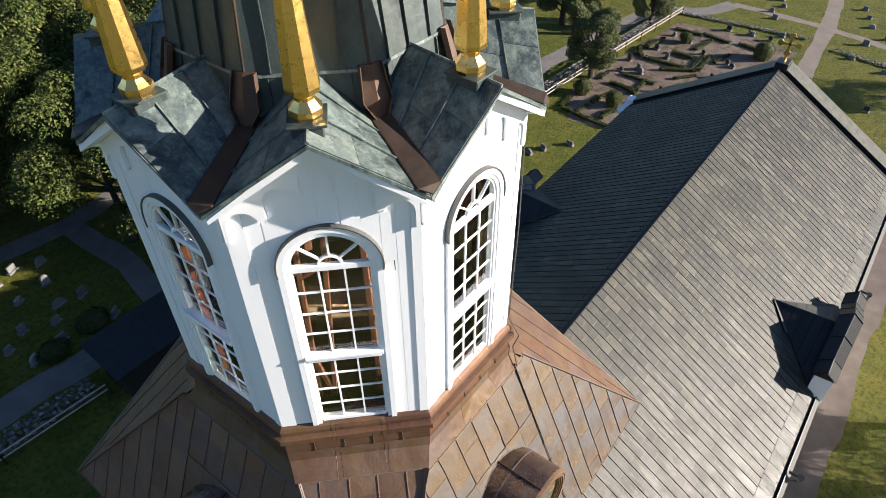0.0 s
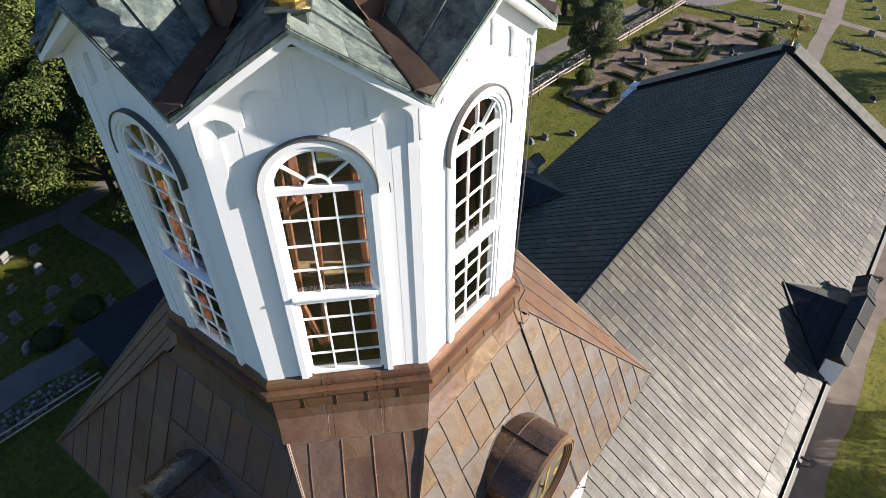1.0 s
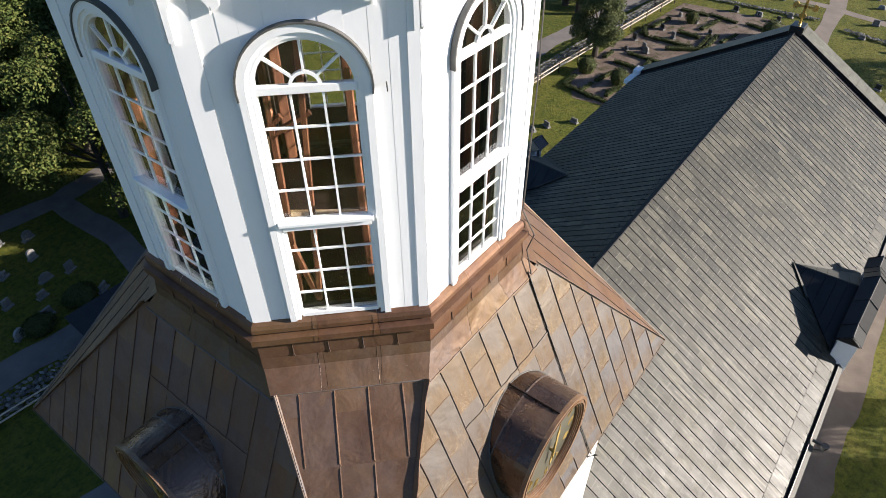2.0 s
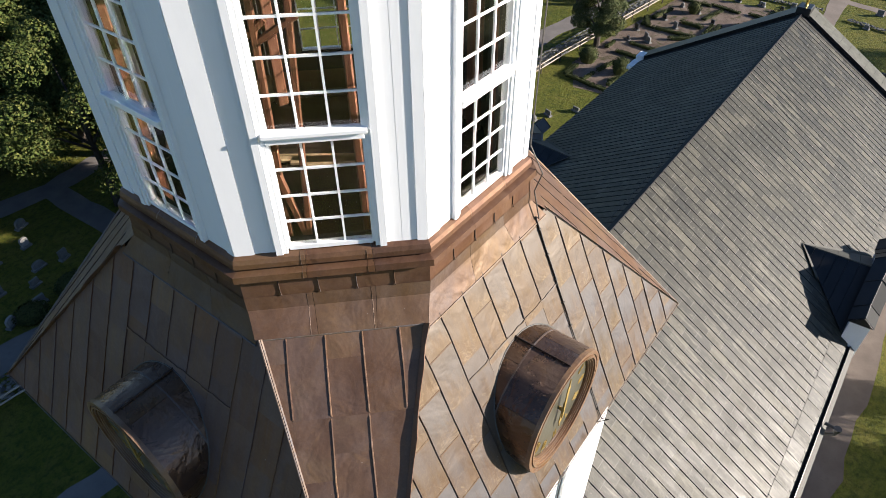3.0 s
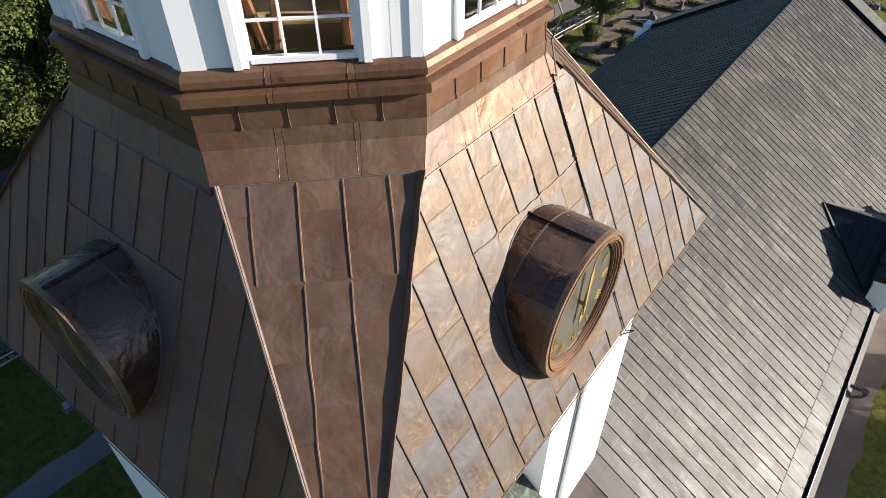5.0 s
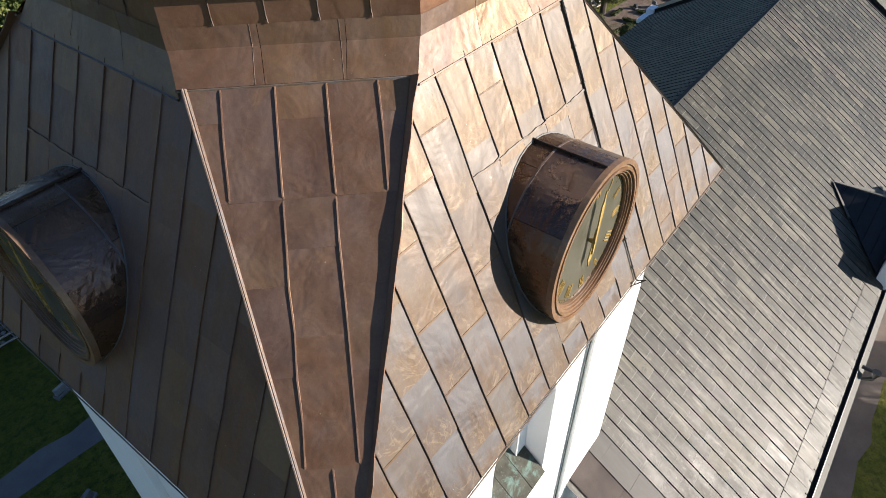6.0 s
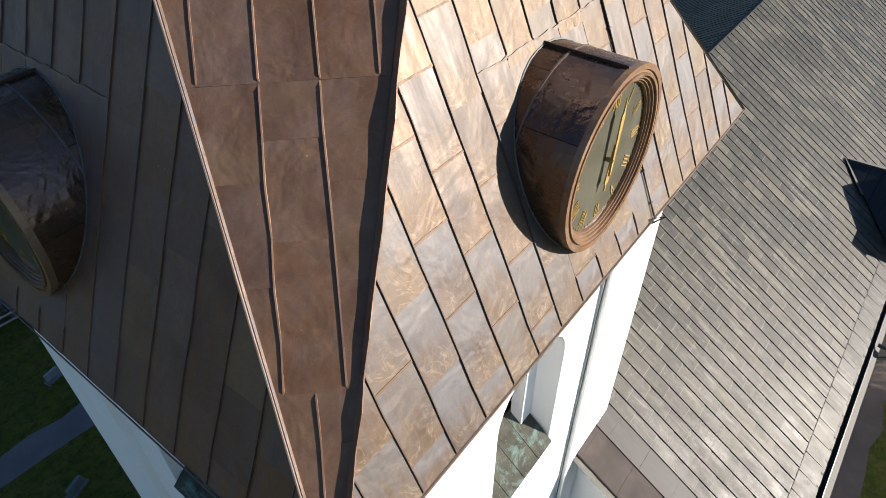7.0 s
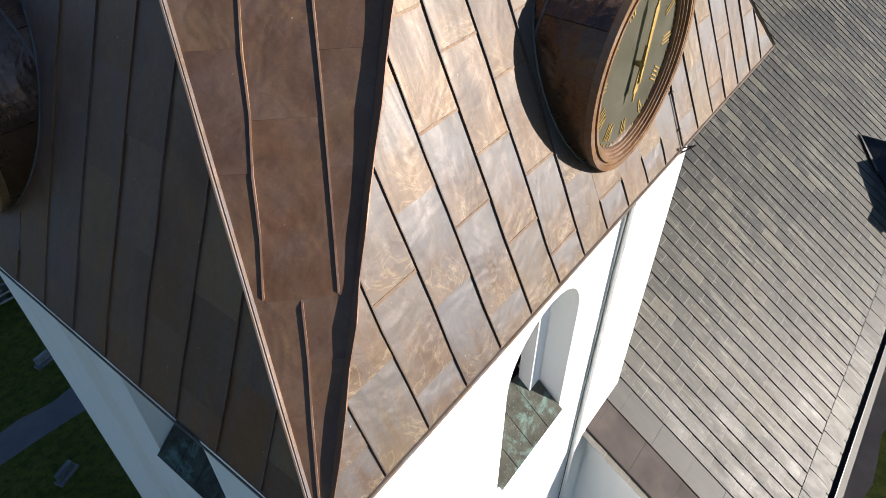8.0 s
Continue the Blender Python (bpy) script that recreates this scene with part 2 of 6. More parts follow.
def plain(name, c1, c2, scale=4.0, rough=0.6, metal=0.0, bump=0.2, bdist=0.01, stretch=(1, 1, 1), spec=0.5):
    """Two-tone surface with noise at two scales."""
    k = Mat(name, rough, metal, spec)
    v = k.coords(*stretch)
    a = k.noise(scale, 5, 0.65, v)
    b = k.noise(scale * 8, 4, 0.7, v)
    c = k.mix(k.grey(a, 0, 1, 0.3, 0.7), c1, c2)
    dark = tuple(0.6 * x for x in c1)
    c = k.mix(k.grey(b, 0, 0.5, 0.5, 0.8), c, dark)
    k.color(c)
    k.rough(k.grey(a, max(0.05, rough - 0.1), min(1.0, rough + 0.12)))
    k.bump(k.math('ADD', a, k.math('MULTIPLY', b, 0.5)), bump, bdist)
    return k.m


M_BLACK = plain("black_sheet_metal", (0.010, 0.011, 0.012), (0.020, 0.021, 0.023), 2.0, 0.38, 0.3)
M_LEADGREY = plain("grey_sheet_metal", (0.06, 0.06, 0.057), (0.11, 0.11, 0.104), 3.0, 0.65, 0.1)
M_COPING = plain("weathered_coping_metal", (0.075, 0.076, 0.066), (0.13, 0.13, 0.112), 2.0, 0.85, spec=0.15)
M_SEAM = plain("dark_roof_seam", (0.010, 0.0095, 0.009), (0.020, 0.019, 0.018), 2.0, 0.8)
M_COPING_DARK = plain("dark_weathered_metal", (0.016, 0.017, 0.017), (0.034, 0.035, 0.034), 2.0, 0.7, spec=0.12)
M_EAVE = plain("pale_weathered_eave_metal", (0.040, 0.040, 0.034), (0.085, 0.083, 0.071), 2.0, 0.6, 0.0, 0.35, 0.012, (2.5, 0.5, 0.5), 0.22)
# Paler lip metal: the glint on the bent edges is put into the colour.
M_SLATE_LIP = plain("glint_toned_lip", (0.06, 0.059, 0.05), (0.13, 0.127, 0.11), 2.2, 0.6, spec=0.3)
M_VERGE = plain("brown_grey_sheet_metal", (0.040, 0.033, 0.031), (0.080, 0.068, 0.060), 1.5, 0.8, spec=0.12)
M_VERGE_GREY = plain("grey_verge_metal", (0.018, 0.017, 0.0155), (0.062, 0.059, 0.052), 1.6, 0.6, 0.0, 0.3, 0.01, (2, 0.5, 0.5), 0.3)
# Near-black boards: the dimness inside the lantern is put into the colour.
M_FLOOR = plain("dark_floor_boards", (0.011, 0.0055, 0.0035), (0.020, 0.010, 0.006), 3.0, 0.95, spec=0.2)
M_UNDER = plain("roofing_felt", (0.006, 0.006, 0.006), (0.010, 0.010, 0.010), 5.0, 0.9)


def copper_sill():
    """Dark weathered copper with verdigris patches and pale specks."""
    k = Mat("weathered_copper_sill", 0.85, 0.0, 0.12)
    c = k.ramp(k.noise(3.0, 6, 0.7), [(0.3, (0.030, 0.029, 0.022)), (0.7, (0.075, 0.078, 0.064))])
    c = k.mix(k.grey(k.noise(2.1, 6, 0.75, dist=0.5), 0, 0.8, 0.52, 0.64), c, (0.12, 0.185, 0.165))
    c = k.mix(k.grey(k.voronoi(16), 0.6, 0.0, 0.10, 0.16), c, (0.17, 0.18, 0.165))
    k.color(c)
    k.bump(k.noise(20, 5, 0.7), 0.4, 0.01)
    return k.m


M_SILL = copper_sill()
M_TIMBER = plain("red_brown_timber", (0.075, 0.022, 0.008), (0.15, 0.055, 0.018), 5.0, 0.7, 0, 0.6, 0.02, (1, 1, 0.2))
M_PLANK = plain("sun_toned_planks", (0.25, 0.17, 0.085), (0.38, 0.27, 0.15), 3.0, 0.7, 0, 0.4, 0.01, (0.3, 2, 1))
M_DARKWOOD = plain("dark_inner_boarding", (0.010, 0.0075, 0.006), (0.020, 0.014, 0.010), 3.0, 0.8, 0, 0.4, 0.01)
M_DIAL = plain("grey_green_dial", (0.058, 0.056, 0.040), (0.085, 0.082, 0.062), 3.0, 0.30)
M_WIRE = plain("dark_cable", (0.04, 0.036, 0.032), (0.08, 0.072, 0.065), 6.0, 0.6, 0.3)
M_GRAVE = plain("grey_granite", (0.10, 0.10, 0.097), (0.18, 0.177, 0.168), 5.0, 0.6, 0, 0.3)
M_GRAVE_DARK = plain("black_granite", (0.016, 0.016, 0.017), (0.035, 0.035, 0.036), 5.0, 0.4)
M_GRAVE_WHITE = plain("pale_marble", (0.20, 0.195, 0.185), (0.30, 0.29, 0.275), 4.0, 0.6)
M_ASPHALT = plain("worn_asphalt_path", (0.115, 0.104, 0.096), (0.175, 0.158, 0.144), 0.7, 0.9, 0, 0.4, 0.02)
M_PATH = plain("pale_worn_path", (0.15, 0.122, 0.095), (0.22, 0.18, 0.145), 0.7, 0.9, 0, 0.4, 0.02)


def yard_gravel():
    """Brown gravel with bare earth and patches of moss and grass."""
    k = Mat("yard_gravel", 0.95, 0.0, 0.15)
    c = k.ramp(k.noise(0.45, 6, 0.7, dist=0.6), [(0.3, (0.076, 0.055, 0.043)), (0.5, (0.145, 0.110, 0.087)), (0.7, (0.21, 0.168, 0.138))])
    c = k.mix(k.grey(k.noise(0.6, 6, 0.75, dist=0.8), 0, 0.85, 0.54, 0.62), c, (0.045, 0.050, 0.012))
    c = k.mix(k.grey(k.noise(9, 5, 0.8), 0, 0.6, 0.5, 0.75), c, (0.03, 0.024, 0.019))
    k.color(c)
    k.bump(k.noise(6, 5, 0.8), 0.6, 0.05)
    return k.m


M_YARD = yard_gravel()
M_GRAVEL_DAMP = plain("trodden_gravel", (0.085, 0.066, 0.053), (0.15, 0.120, 0.098), 0.6, 0.95, 0, 0.5, 0.03)
M_FENCE = plain("bleached_rail", (0.30, 0.25, 0.20), (0.42, 0.36, 0.29), 4.0, 0.7)
M_BARK = plain("bark", (0.03, 0.023, 0.016), (0.06, 0.046, 0.034), 3.0, 0.9, 0, 0.8, 0.05, (1, 1, 0.25))


def glass():
    k = Mat("window_glass", 0.02)
    k.color((0.95, 0.97, 0.96))
    k.b.inputs["Transmission Weight"].default_value = 1.0
    k.b.inputs["IOR"].default_value = 1.42
    k.b.inputs["Specular IOR Level"].default_value = 0.12
    k.bump(k.noise(3.0, 2), 0.06, 0.01)
    return k.m


M_GLASS = glass()


def grass():
    k = Mat("mown_grass", 0.9, 0.0, 0.2)
    a = k.noise(0.055, 6, 0.65, dist=0.6)
    b = k.noise(0.6, 6, 0.72, dist=0.8)
    m = k.noise(3.2, 5, 0.75)
    f = k.noise(14, 5, 0.8)
    c = k.ramp(a, [(0.3, (0.086, 0.110, 0.010)), (0.5, (0.140, 0.145, 0.015)), (0.7, (0.19, 0.165, 0.026))])
    c = k.mix(k.grey(b, 0, 0.65, 0.42, 0.70), c, (0.036, 0.052, 0.006))
    c = k.mix(k.grey(b, 0, 0.5, 0.52, 0.36), c, (0.15, 0.120, 0.030))
    c = k.mix(k.grey(m, 0, 0.85, 0.46, 0.66), c, (0.030, 0.042, 0.005))
    c = k.mix(k.grey(f, 0, 0.7, 0.48, 0.72), c, (0.014, 0.020, 0.003))
    k.color(c)
    k.bump(k.math('ADD', k.math('MULTIPLY', m, 1.2), k.math('ADD', f, k.noise(50, 3, 0.8))), 0.7, 0.10)
    return k.m


M_GRASS = grass()


def leaf(name, a, b, c3):
    k = Mat(name, 0.8, 0.0, 0.2)
    c = k.ramp(k.island(), [(0, a), (0.55, b), (1, c3)])
    c = k.mix(k.grey(k.noise(0.5, 3), 0, 0.5, 0.4, 0.7), c, tuple(0.6 * x for x in a))
    k.color(c)
    k.b.inputs["Subsurface Weight"].default_value = 0.0
    return k.m


M_LEAF = leaf("broad_leaves", (0.026, 0.044, 0.007), (0.062, 0.082, 0.014), (0.135, 0.138, 0.034))
M_LEAF_GREY = leaf("silvery_leaves", (0.050, 0.066, 0.020), (0.080, 0.094, 0.032), (0.115, 0.122, 0.050))
M_HEDGE = leaf("hedge_leaves", (0.018, 0.028, 0.006), (0.034, 0.045, 0.010), (0.065, 0.070, 0.020))


# ---- mesh helpers ----
def part(name, bm, material, parent=None, label=""):
    """Links a bmesh as one mesh object under a thing or a part."""
    me = bpy.data.meshes.new(name)
    bmesh.ops.recalc_face_normals(bm, faces=bm.faces[:])
    bm.to_mesh(me)
    bm.free()
    me.materials.append(material)
    ob = new(name, me)
    ob.parent = parent
    if label:
        tagged(ob, label)
    return ob


def raw(name, verts, faces, material, parent=None):
    me = bpy.data.meshes.new(name)
    me.from_pydata([tuple(v) for v in verts], [], faces)
    me.materials.append(material)
    me.update()
    ob = new(name, me)
    ob.parent = parent
    return ob


def thing(name, label, category, group="", kind="", at=(0, 0, 0)):
    ob = new(name)
    ob.location = at
    ob.empty_display_size = 0.2
    return tagged(ob, label, category, group, kind)


def box(bm, x0, x1, y0, y1, z0, z1, m=None, bevel=0.0):
    vs = [bm.verts.new(p) for p in ((x0, y0, z0), (x1, y0, z0), (x1, y1, z0), (x0, y1, z0), (x0, y0, z1), (x1, y0, z1), (x1, y1, z1), (x0, y1, z1))]
    fs = [bm.faces.new([vs[i] for i in f]) for f in ((3, 2, 1, 0), (4, 5, 6, 7), (0, 1, 5, 4), (1, 2, 6, 5), (2, 3, 7, 6), (3, 0, 4, 7))]
    if bevel:
        es = {e for f in fs for e in f.edges}
        r = bmesh.ops.bevel(bm, geom=list(es), offset=bevel, segments=1, affect='EDGES')
        vs = list({v for f in r['faces'] for v in f.verts} | {v for v in vs if v.is_valid})
    if m is not None:
        bmesh.ops.transform(bm, matrix=m, verts=[v for v in vs if v.is_valid])
    return bm


def slab(bm, loop, n, t):
    """A flat polygon (3D points) thickened by t along n."""
    n = Vector(n)
    a = [bm.verts.new(Vector(p)) for p in loop]
    b = [bm.verts.new(Vector(p) + n * t) for p in loop]
    k = len(loop)
    bm.faces.new(a[::-1])
    bm.faces.new(b)
    for i in range(k):
        j = (i + 1) % k
        bm.faces.new((a[i], a[j], b[j], b[i]))
    return bm


def tube(bm, pts, r, sides=6, r_end=None):
    """A round bar along points."""
    pts = [Vector(p) for p in pts]
    rings = []
    for i, p in enumerate(pts):
        d = (pts[min(i + 1, len(pts) - 1)] - pts[max(i - 1, 0)]).normalized()
        s = d.orthogonal().normalized()
        w = d.cross(s)
        rr = r if r_end is None else r + (r_end - r) * i / (len(pts) - 1)
        rings.append([bm.verts.new(p + (s * math.cos(2 * math.pi * j / sides) + w * math.sin(2 * math.pi * j / sides)) * rr) for j in range(sides)])
    for a, b in zip(rings, rings[1:]):
        for j in range(sides):
            bm.faces.new((a[j], a[(j + 1) % sides], b[(j + 1) % sides], b[j]))
    bm.faces.new(rings[0][::-1])
    bm.faces.new(rings[-1])
    return bm


def lathe(bm, profile, sides, m=None, turn=0.0):
    """Profile of (radius, z) turned about z with that many sides."""
    rings = []
    for r, z in profile:
        rings.append([bm.verts.new((r * math.cos(2 * math.pi * j / sides + turn), r * math.sin(2 * math.pi * j / sides + turn), z)) for j in range(sides)])
    for a, b in zip(rings, rings[1:]):
        for j in range(sides):
            bm.faces.new((a[j], a[(j + 1) % sides], b[(j + 1) % sides], b[j]))
    bm.faces.new(rings[0][::-1])
    bm.faces.new(rings[-1])
    if m is not None:
        bmesh.ops.transform(bm, matrix=m, verts=[v for r in rings for v in r])
    return bm


def clip(poly, a, b, c):
    """Keeps the part of a 2D polygon where a*u + b*v <= c."""
    out = []
    for i, p in enumerate(poly):
        p2 = poly[(i + 1) % len(poly)]
        d1, d2 = a * p[0] + b * p[1] - c, a * p2[0] + b * p2[1] - c
        if d1 <= 0:
            out.append(p)
        if d1 * d2 < 0:
            k = d1 / (d1 - d2)
            out.append((p[0] + k * (p2[0] - p[0]), p[1] + k * (p2[1] - p[1])))
    return out


def cut(poly, u0, u1, v0, v1):
    for a, b, c in ((-1, 0, -u0), (1, 0, u1), (0, -1, -v0), (0, 1, v1)):
        poly = clip(poly, a, b, c)
        if len(poly) < 3:
            return []
    clean = [p for i, p in enumerate(poly) if math.dist(p, poly[i - 1]) > 1e-4]
    return clean if len(clean) > 2 else []


def area(poly):
    return 0.5 * abs(sum(p[0] * poly[i - 1][1] - poly[i - 1][0] * p[1] for i, p in enumerate(poly)))


def sheet_face(parent, o, U, V, poly, seams, rows, material, rng, seam_mat=None, thick=0.006, seam_h=0.028, name="copper_sheet", lean=0.0, lap=0.006, fold=None, gap=None, seam_w=0.0045):
    """Covers a flat face with sheets: columns between the seams, staggered cross joints, a standing seam on each column line."""
    o, U, V = Vector(o), Vector(U).normalized(), Vector(V).normalized()
    N = U.cross(V)
    us = [p[0] for p in poly]
    vs = [p[1] for p in poly]
    cols = [min(us)] + sorted(s for s in seams if min(us) < s < max(us)) + [max(us)]
    for ci, (a, b) in enumerate(zip(cols, cols[1:])):
        edge = [min(vs)] + [v + (rows[1] if ci % 2 else 0.0) + rng.uniform(-0.025, 0.025) for v in rows[0]] + [max(vs)]
        edge = sorted(e for e in edge if min(vs) <= e <= max(vs))
        for v0, v1 in zip(edge, edge[1:]):
            cell = cut(poly, a + 0.002, b - 0.002, v0 + 0.0003, v1)
            if not cell or area(cell) < 0.004:
                continue
            bm = bmesh.new()
            lift = rng.uniform(0, 0.0025)
            tilt = rng.uniform(-0.010, 0.010)
            mid = 0.5 * (a + b)
            bot, top = [], []
            for u, v in cell:
                w = lift + tilt * (u - mid) + lap * (v1 - v) / max(0.1, v1 - v0)
                bot.append(bm.verts.new(o + U * u + V * v - N * 0.01))
                top.append(bm.verts.new(o + U * u + V * v + N * (thick + w)))
            k = len(cell)
            bm.faces.new(top)
            for i in range(k):
                bm.faces.new((bot[i], bot[(i + 1) % k], top[(i + 1) % k], top[i]))
            part(name, bm, material, parent)
            low = cut(cell, a + 0.008, b - 0.008, v0 + 0.002, v0 + 0.020) if fold and v0 > min(vs) + 0.1 and rng.random() < 0.5 else None
            if low and area(low) > 0.0015:
                bm = bmesh.new()
                slab(bm, [o + U * u + V * (v + rng.uniform(-0.004, 0.004)) + N * (thick + lift + lap + 0.001 + tilt * (u - mid)) for u, v in low], N, 0.003)
                part("cross_fold", bm, fold, parent)
    for s in cols[1:-1]:
        col = cut(poly, s - 0.001, s + 0.001, min(vs), max(vs))
        if not col:
            continue
        v0, v1 = min(p[1] for p in col), max(p[1] for p in col)
        spans = [(v0, v1)]
        if gap and abs(s) < gap[0]:
            spans = [(v0, min(v1, gap[1])), (max(v0, gap[2]), v1)]
        for v0, v1 in spans:
            seam_strip(parent, o + U * s, U, V, N, v0, v1, seam_h, lean, seam_mat or material, rng, seam_w)


def seam_strip(parent, o, U, V, N, v0, v1, seam_h, lean, material, rng, w=0.0045):
    """One slightly wavy standing seam that runs from v0 to v1 along V."""
    if v1 - v0 > 0.12:
        bm = bmesh.new()
        n = max(2, int((v1 - v0) / 0.35))
        stops = [v0, v0 + 0.03] + [v0 + (v1 - v0) * i / n for i in range(1, n)] + [v1 - 0.05, v1]
        prev = None
        for i, v in enumerate(stops):
            h = seam_h * (0.3 if i in (0, len(stops) - 1) else 1.0)
            wob = rng.uniform(-0.006, 0.006)
            p = o + U * (wob * 0.6) + V * v
            tip = U * (lean + wob)
            q = [bm.verts.new(p - U * (w + 0.002) - N * 0.004), bm.verts.new(p - U * w + N * h + tip), bm.verts.new(p + U * w + N * h + tip), bm.verts.new(p + U * (w + 0.002) - N * 0.004)]
            if prev:
                for j in range(3):
                    bm.faces.new((prev[j], prev[j + 1], q[j + 1], q[j]))
            else:
                bm.faces.new(q)
            prev = q
        bm.faces.new(prev[::-1])
        part("standing_seam", bm, material, parent)


def octa(a, b, z):
    """Corners of an octagon: apothem a on the main sides, b on the diagonals; corner k starts side k."""
    w = b * math.sqrt(2) - a
    return [Vector(p) for p in ((-w, -a, z), (w, -a, z), (a, -w, z), (a, w, z), (w, a, z), (-w, a, z), (-a, w, z), (-a, -w, z))]


def side_frame(k):
    """Side k (0 south, then counterclockwise): unit tangent and normal."""
    f = radians(-90 + 45 * k)
    return Vector((-math.sin(f), math.cos(f), 0)), Vector((math.cos(f), math.sin(f), 0))


UP = Vector((0, 0, 1))

# ---- ground ----
def flat_sheet(name, loop, z, material, label, category="", kind="structure", thick=0.0):
    bm = bmesh.new()
    vs = [bm.verts.new((x, y, z)) for x, y in loop]
    bm.faces.new(vs)
    if thick:
        r = bmesh.ops.extrude_face_region(bm, geom=bm.faces[:])
        bmesh.ops.translate(bm, vec=(0, 0, -thick), verts=[v for v in r['geom'] if isinstance(v, bmesh.types.BMVert)])
    ob = part(name, bm, material)
    return tagged(ob, label, category, "", kind)


def strip(name, line, width, z, material, label, category="path", rag=0.12):
    """A path of that width along a line, with slightly ragged edges."""
    rng = random.Random(len(line) * 7 + int(width * 10))
    pts = []
    for a, b in zip(line, line[1:]):
        n = max(1, int(math.dist(a, b) / 1.2))
        pts += [(a[0] + (b[0] - a[0]) * i / n, a[1] + (b[1] - a[1]) * i / n) for i in range(n)]
    pts.append(line[-1])
    bm = bmesh.new()
    prev = None
    for i, p in enumerate(pts):
        a, b = pts[max(0, i - 1)], pts[min(len(pts) - 1, i + 1)]
        d = Vector((b[0] - a[0], b[1] - a[1])).normalized()
        n = Vector((-d.y, d.x))
        l = Vector(p) + n * (width / 2 + rng.uniform(-rag, rag))
        r = Vector(p) - n * (width / 2 + rng.uniform(-rag, rag))
        q = (bm.verts.new((l.x, l.y, z)), bm.verts.new((r.x, r.y, z)))
        if prev:
            bm.faces.new((prev[0], prev[1], q[1], q[0]))
        prev = q
    return tagged(part(name, bm, material), label, category, "", "structure")


flat_sheet("ground", [(-1500, -1500), (1500, -1500), (1500, 1500), (-1500, 1500)], 0.0, M_GRASS, "mown churchyard lawn with dry yellowish patches", "lawn")
strip("churchyard_path", [(-60, 27.2), (-3.4, 26.3), (6.7, 25.6), (20, 25.4), (52, 24.3), (60, 23.2), (72, 21.5), (76, 15.6), (80, 14)], 2.1, 0.012, M_ASPHALT, "grey worn asphalt path beside the stone wall")
strip("churchyard_path", [(-60, 16.4), (-5, 15.8), (-1.4, 15.5), (3, 15.4)], 1.45, 0.014, M_ASPHALT, "narrow grey asphalt path beside the tower")
strip("churchyard_path", [(6.9, 25.6), (7.9, 31.5), (7.5, 39.2)], 1.7, 0.016, M_ASPHALT, "narrow grey asphalt path across the lawn")
strip("churchyard_path", [(-60, 41.0), (3.0, 39.6), (7.6, 39.0), (14, 40)], 1.9, 0.020, M_ASPHALT, "grey asphalt path below the trees")
strip("churchyard_road", [(62.5, 1.7), (69.5, 2.4), (79, 3.0), (92, 4.6), (140, 10)], 1.7, 0.012, M_PATH, "straight pale asphalt path between grave fields", "path")
strip("churchyard_path", [(80, 14.0), (79, 3.2), (77, -4.3), (70, -20)], 1.3, 0.016, M_PATH, "pale asphalt path crossing the grave field")
flat_sheet("gravel_yard", [(43.2, 16.8), (43.6, 13.4), (48, 11.5), (60, 6.6), (70.0, 3.8), (71.5, 8.4), (70.6, 17.4), (62, 18.2), (54, 19.0), (47.4, 19.2)], 0.014, M_YARD, "brown gravel with mossy patches between the grave plots", "gravel")
strip("gravel_path", [(0, -9.4), (20, -9.45), (45, -9.55)], 2.6, 0.012, M_GRAVEL_DAMP, "pinkish gravel path along the nave wall", rag=0.2)

# ---- tower ----
TW, TP = 3.46, 3.58           # half widths: wall field, corner pilaster
EAVE, EZ = 4.14, 18.33        # half width and height of the copper roof's eave
tower = thing("church_tower", "square white rendered church tower with a copper broach roof", "tower")


def arched_wall(bm, o, U, N, w, z0, z1, cw, zs, zb, depth, steps=14):
    """A wall slab with an arched opening: outer half width w from z0 to z1 (a number or a function of u), opening half width cw from zb, springing at zs."""
    top = z1 if callable(z1) else (lambda u: z1)
    o, U, N = Vector(o), Vector(U), Vector(N)

    def P(u, z, d):
        return o + U * u + UP * z + N * d

    def quad(u0, a0, b0, u1, a1, b1):
        f = [P(u0, a0, 0), P(u1, a1, 0), P(u1, b1, 0), P(u0, b0, 0)]
        g = [p - N * depth for p in f]
        bm.faces.new([bm.verts.new(p) for p in f])
        bm.faces.new([bm.verts.new(p) for p in g[::-1]])

    us = [-w, -cw] + [-cw * math.cos(math.pi * i / steps) for i in range(1, steps)] + [cw, w]
    if callable(z1) and 0.0 not in us:
        us = sorted(us + [0.0])
    arch = lambda u: zs + math.sqrt(max(0.0, cw * cw - u * u))
    for a, b in zip(us, us[1:]):
        if b <= -cw + 1e-9 or a >= cw - 1e-9:
            quad(a, z0, top(a), b, z0, top(b))
        else:
            quad(a, arch(a), top(a), b, arch(b), top(b))
            if zb > z0:
                quad(a, z0, zb, b, z0, zb)
    loop = [(-cw, zb), (-cw, zs)] + [(-cw * math.cos(math.pi * i / steps), zs + cw * math.sin(math.pi * i / steps)) for i in range(1, steps)] + [(cw, zs), (cw, zb)]
    for a, b in zip(loop, loop[1:] + loop[:1]):
        bm.faces.new([bm.verts.new(p) for p in (P(*a, 0), P(*b, 0), P(*b, -depth), P(*a, -depth))])
    rim = [(-w, z0), (w, z0), (w, top(w)), (0.0, top(0.0)), (-w, top(-w))]
    for a, b in zip(rim, rim[1:] + rim[:1]):
        bm.faces.new([bm.verts.new(p) for p in (P(*a, 0), P(*b, 0), P(*b, -depth), P(*a, -depth))])
    bmesh.ops.remove_doubles(bm, verts=bm.verts[:], dist=0.0005)


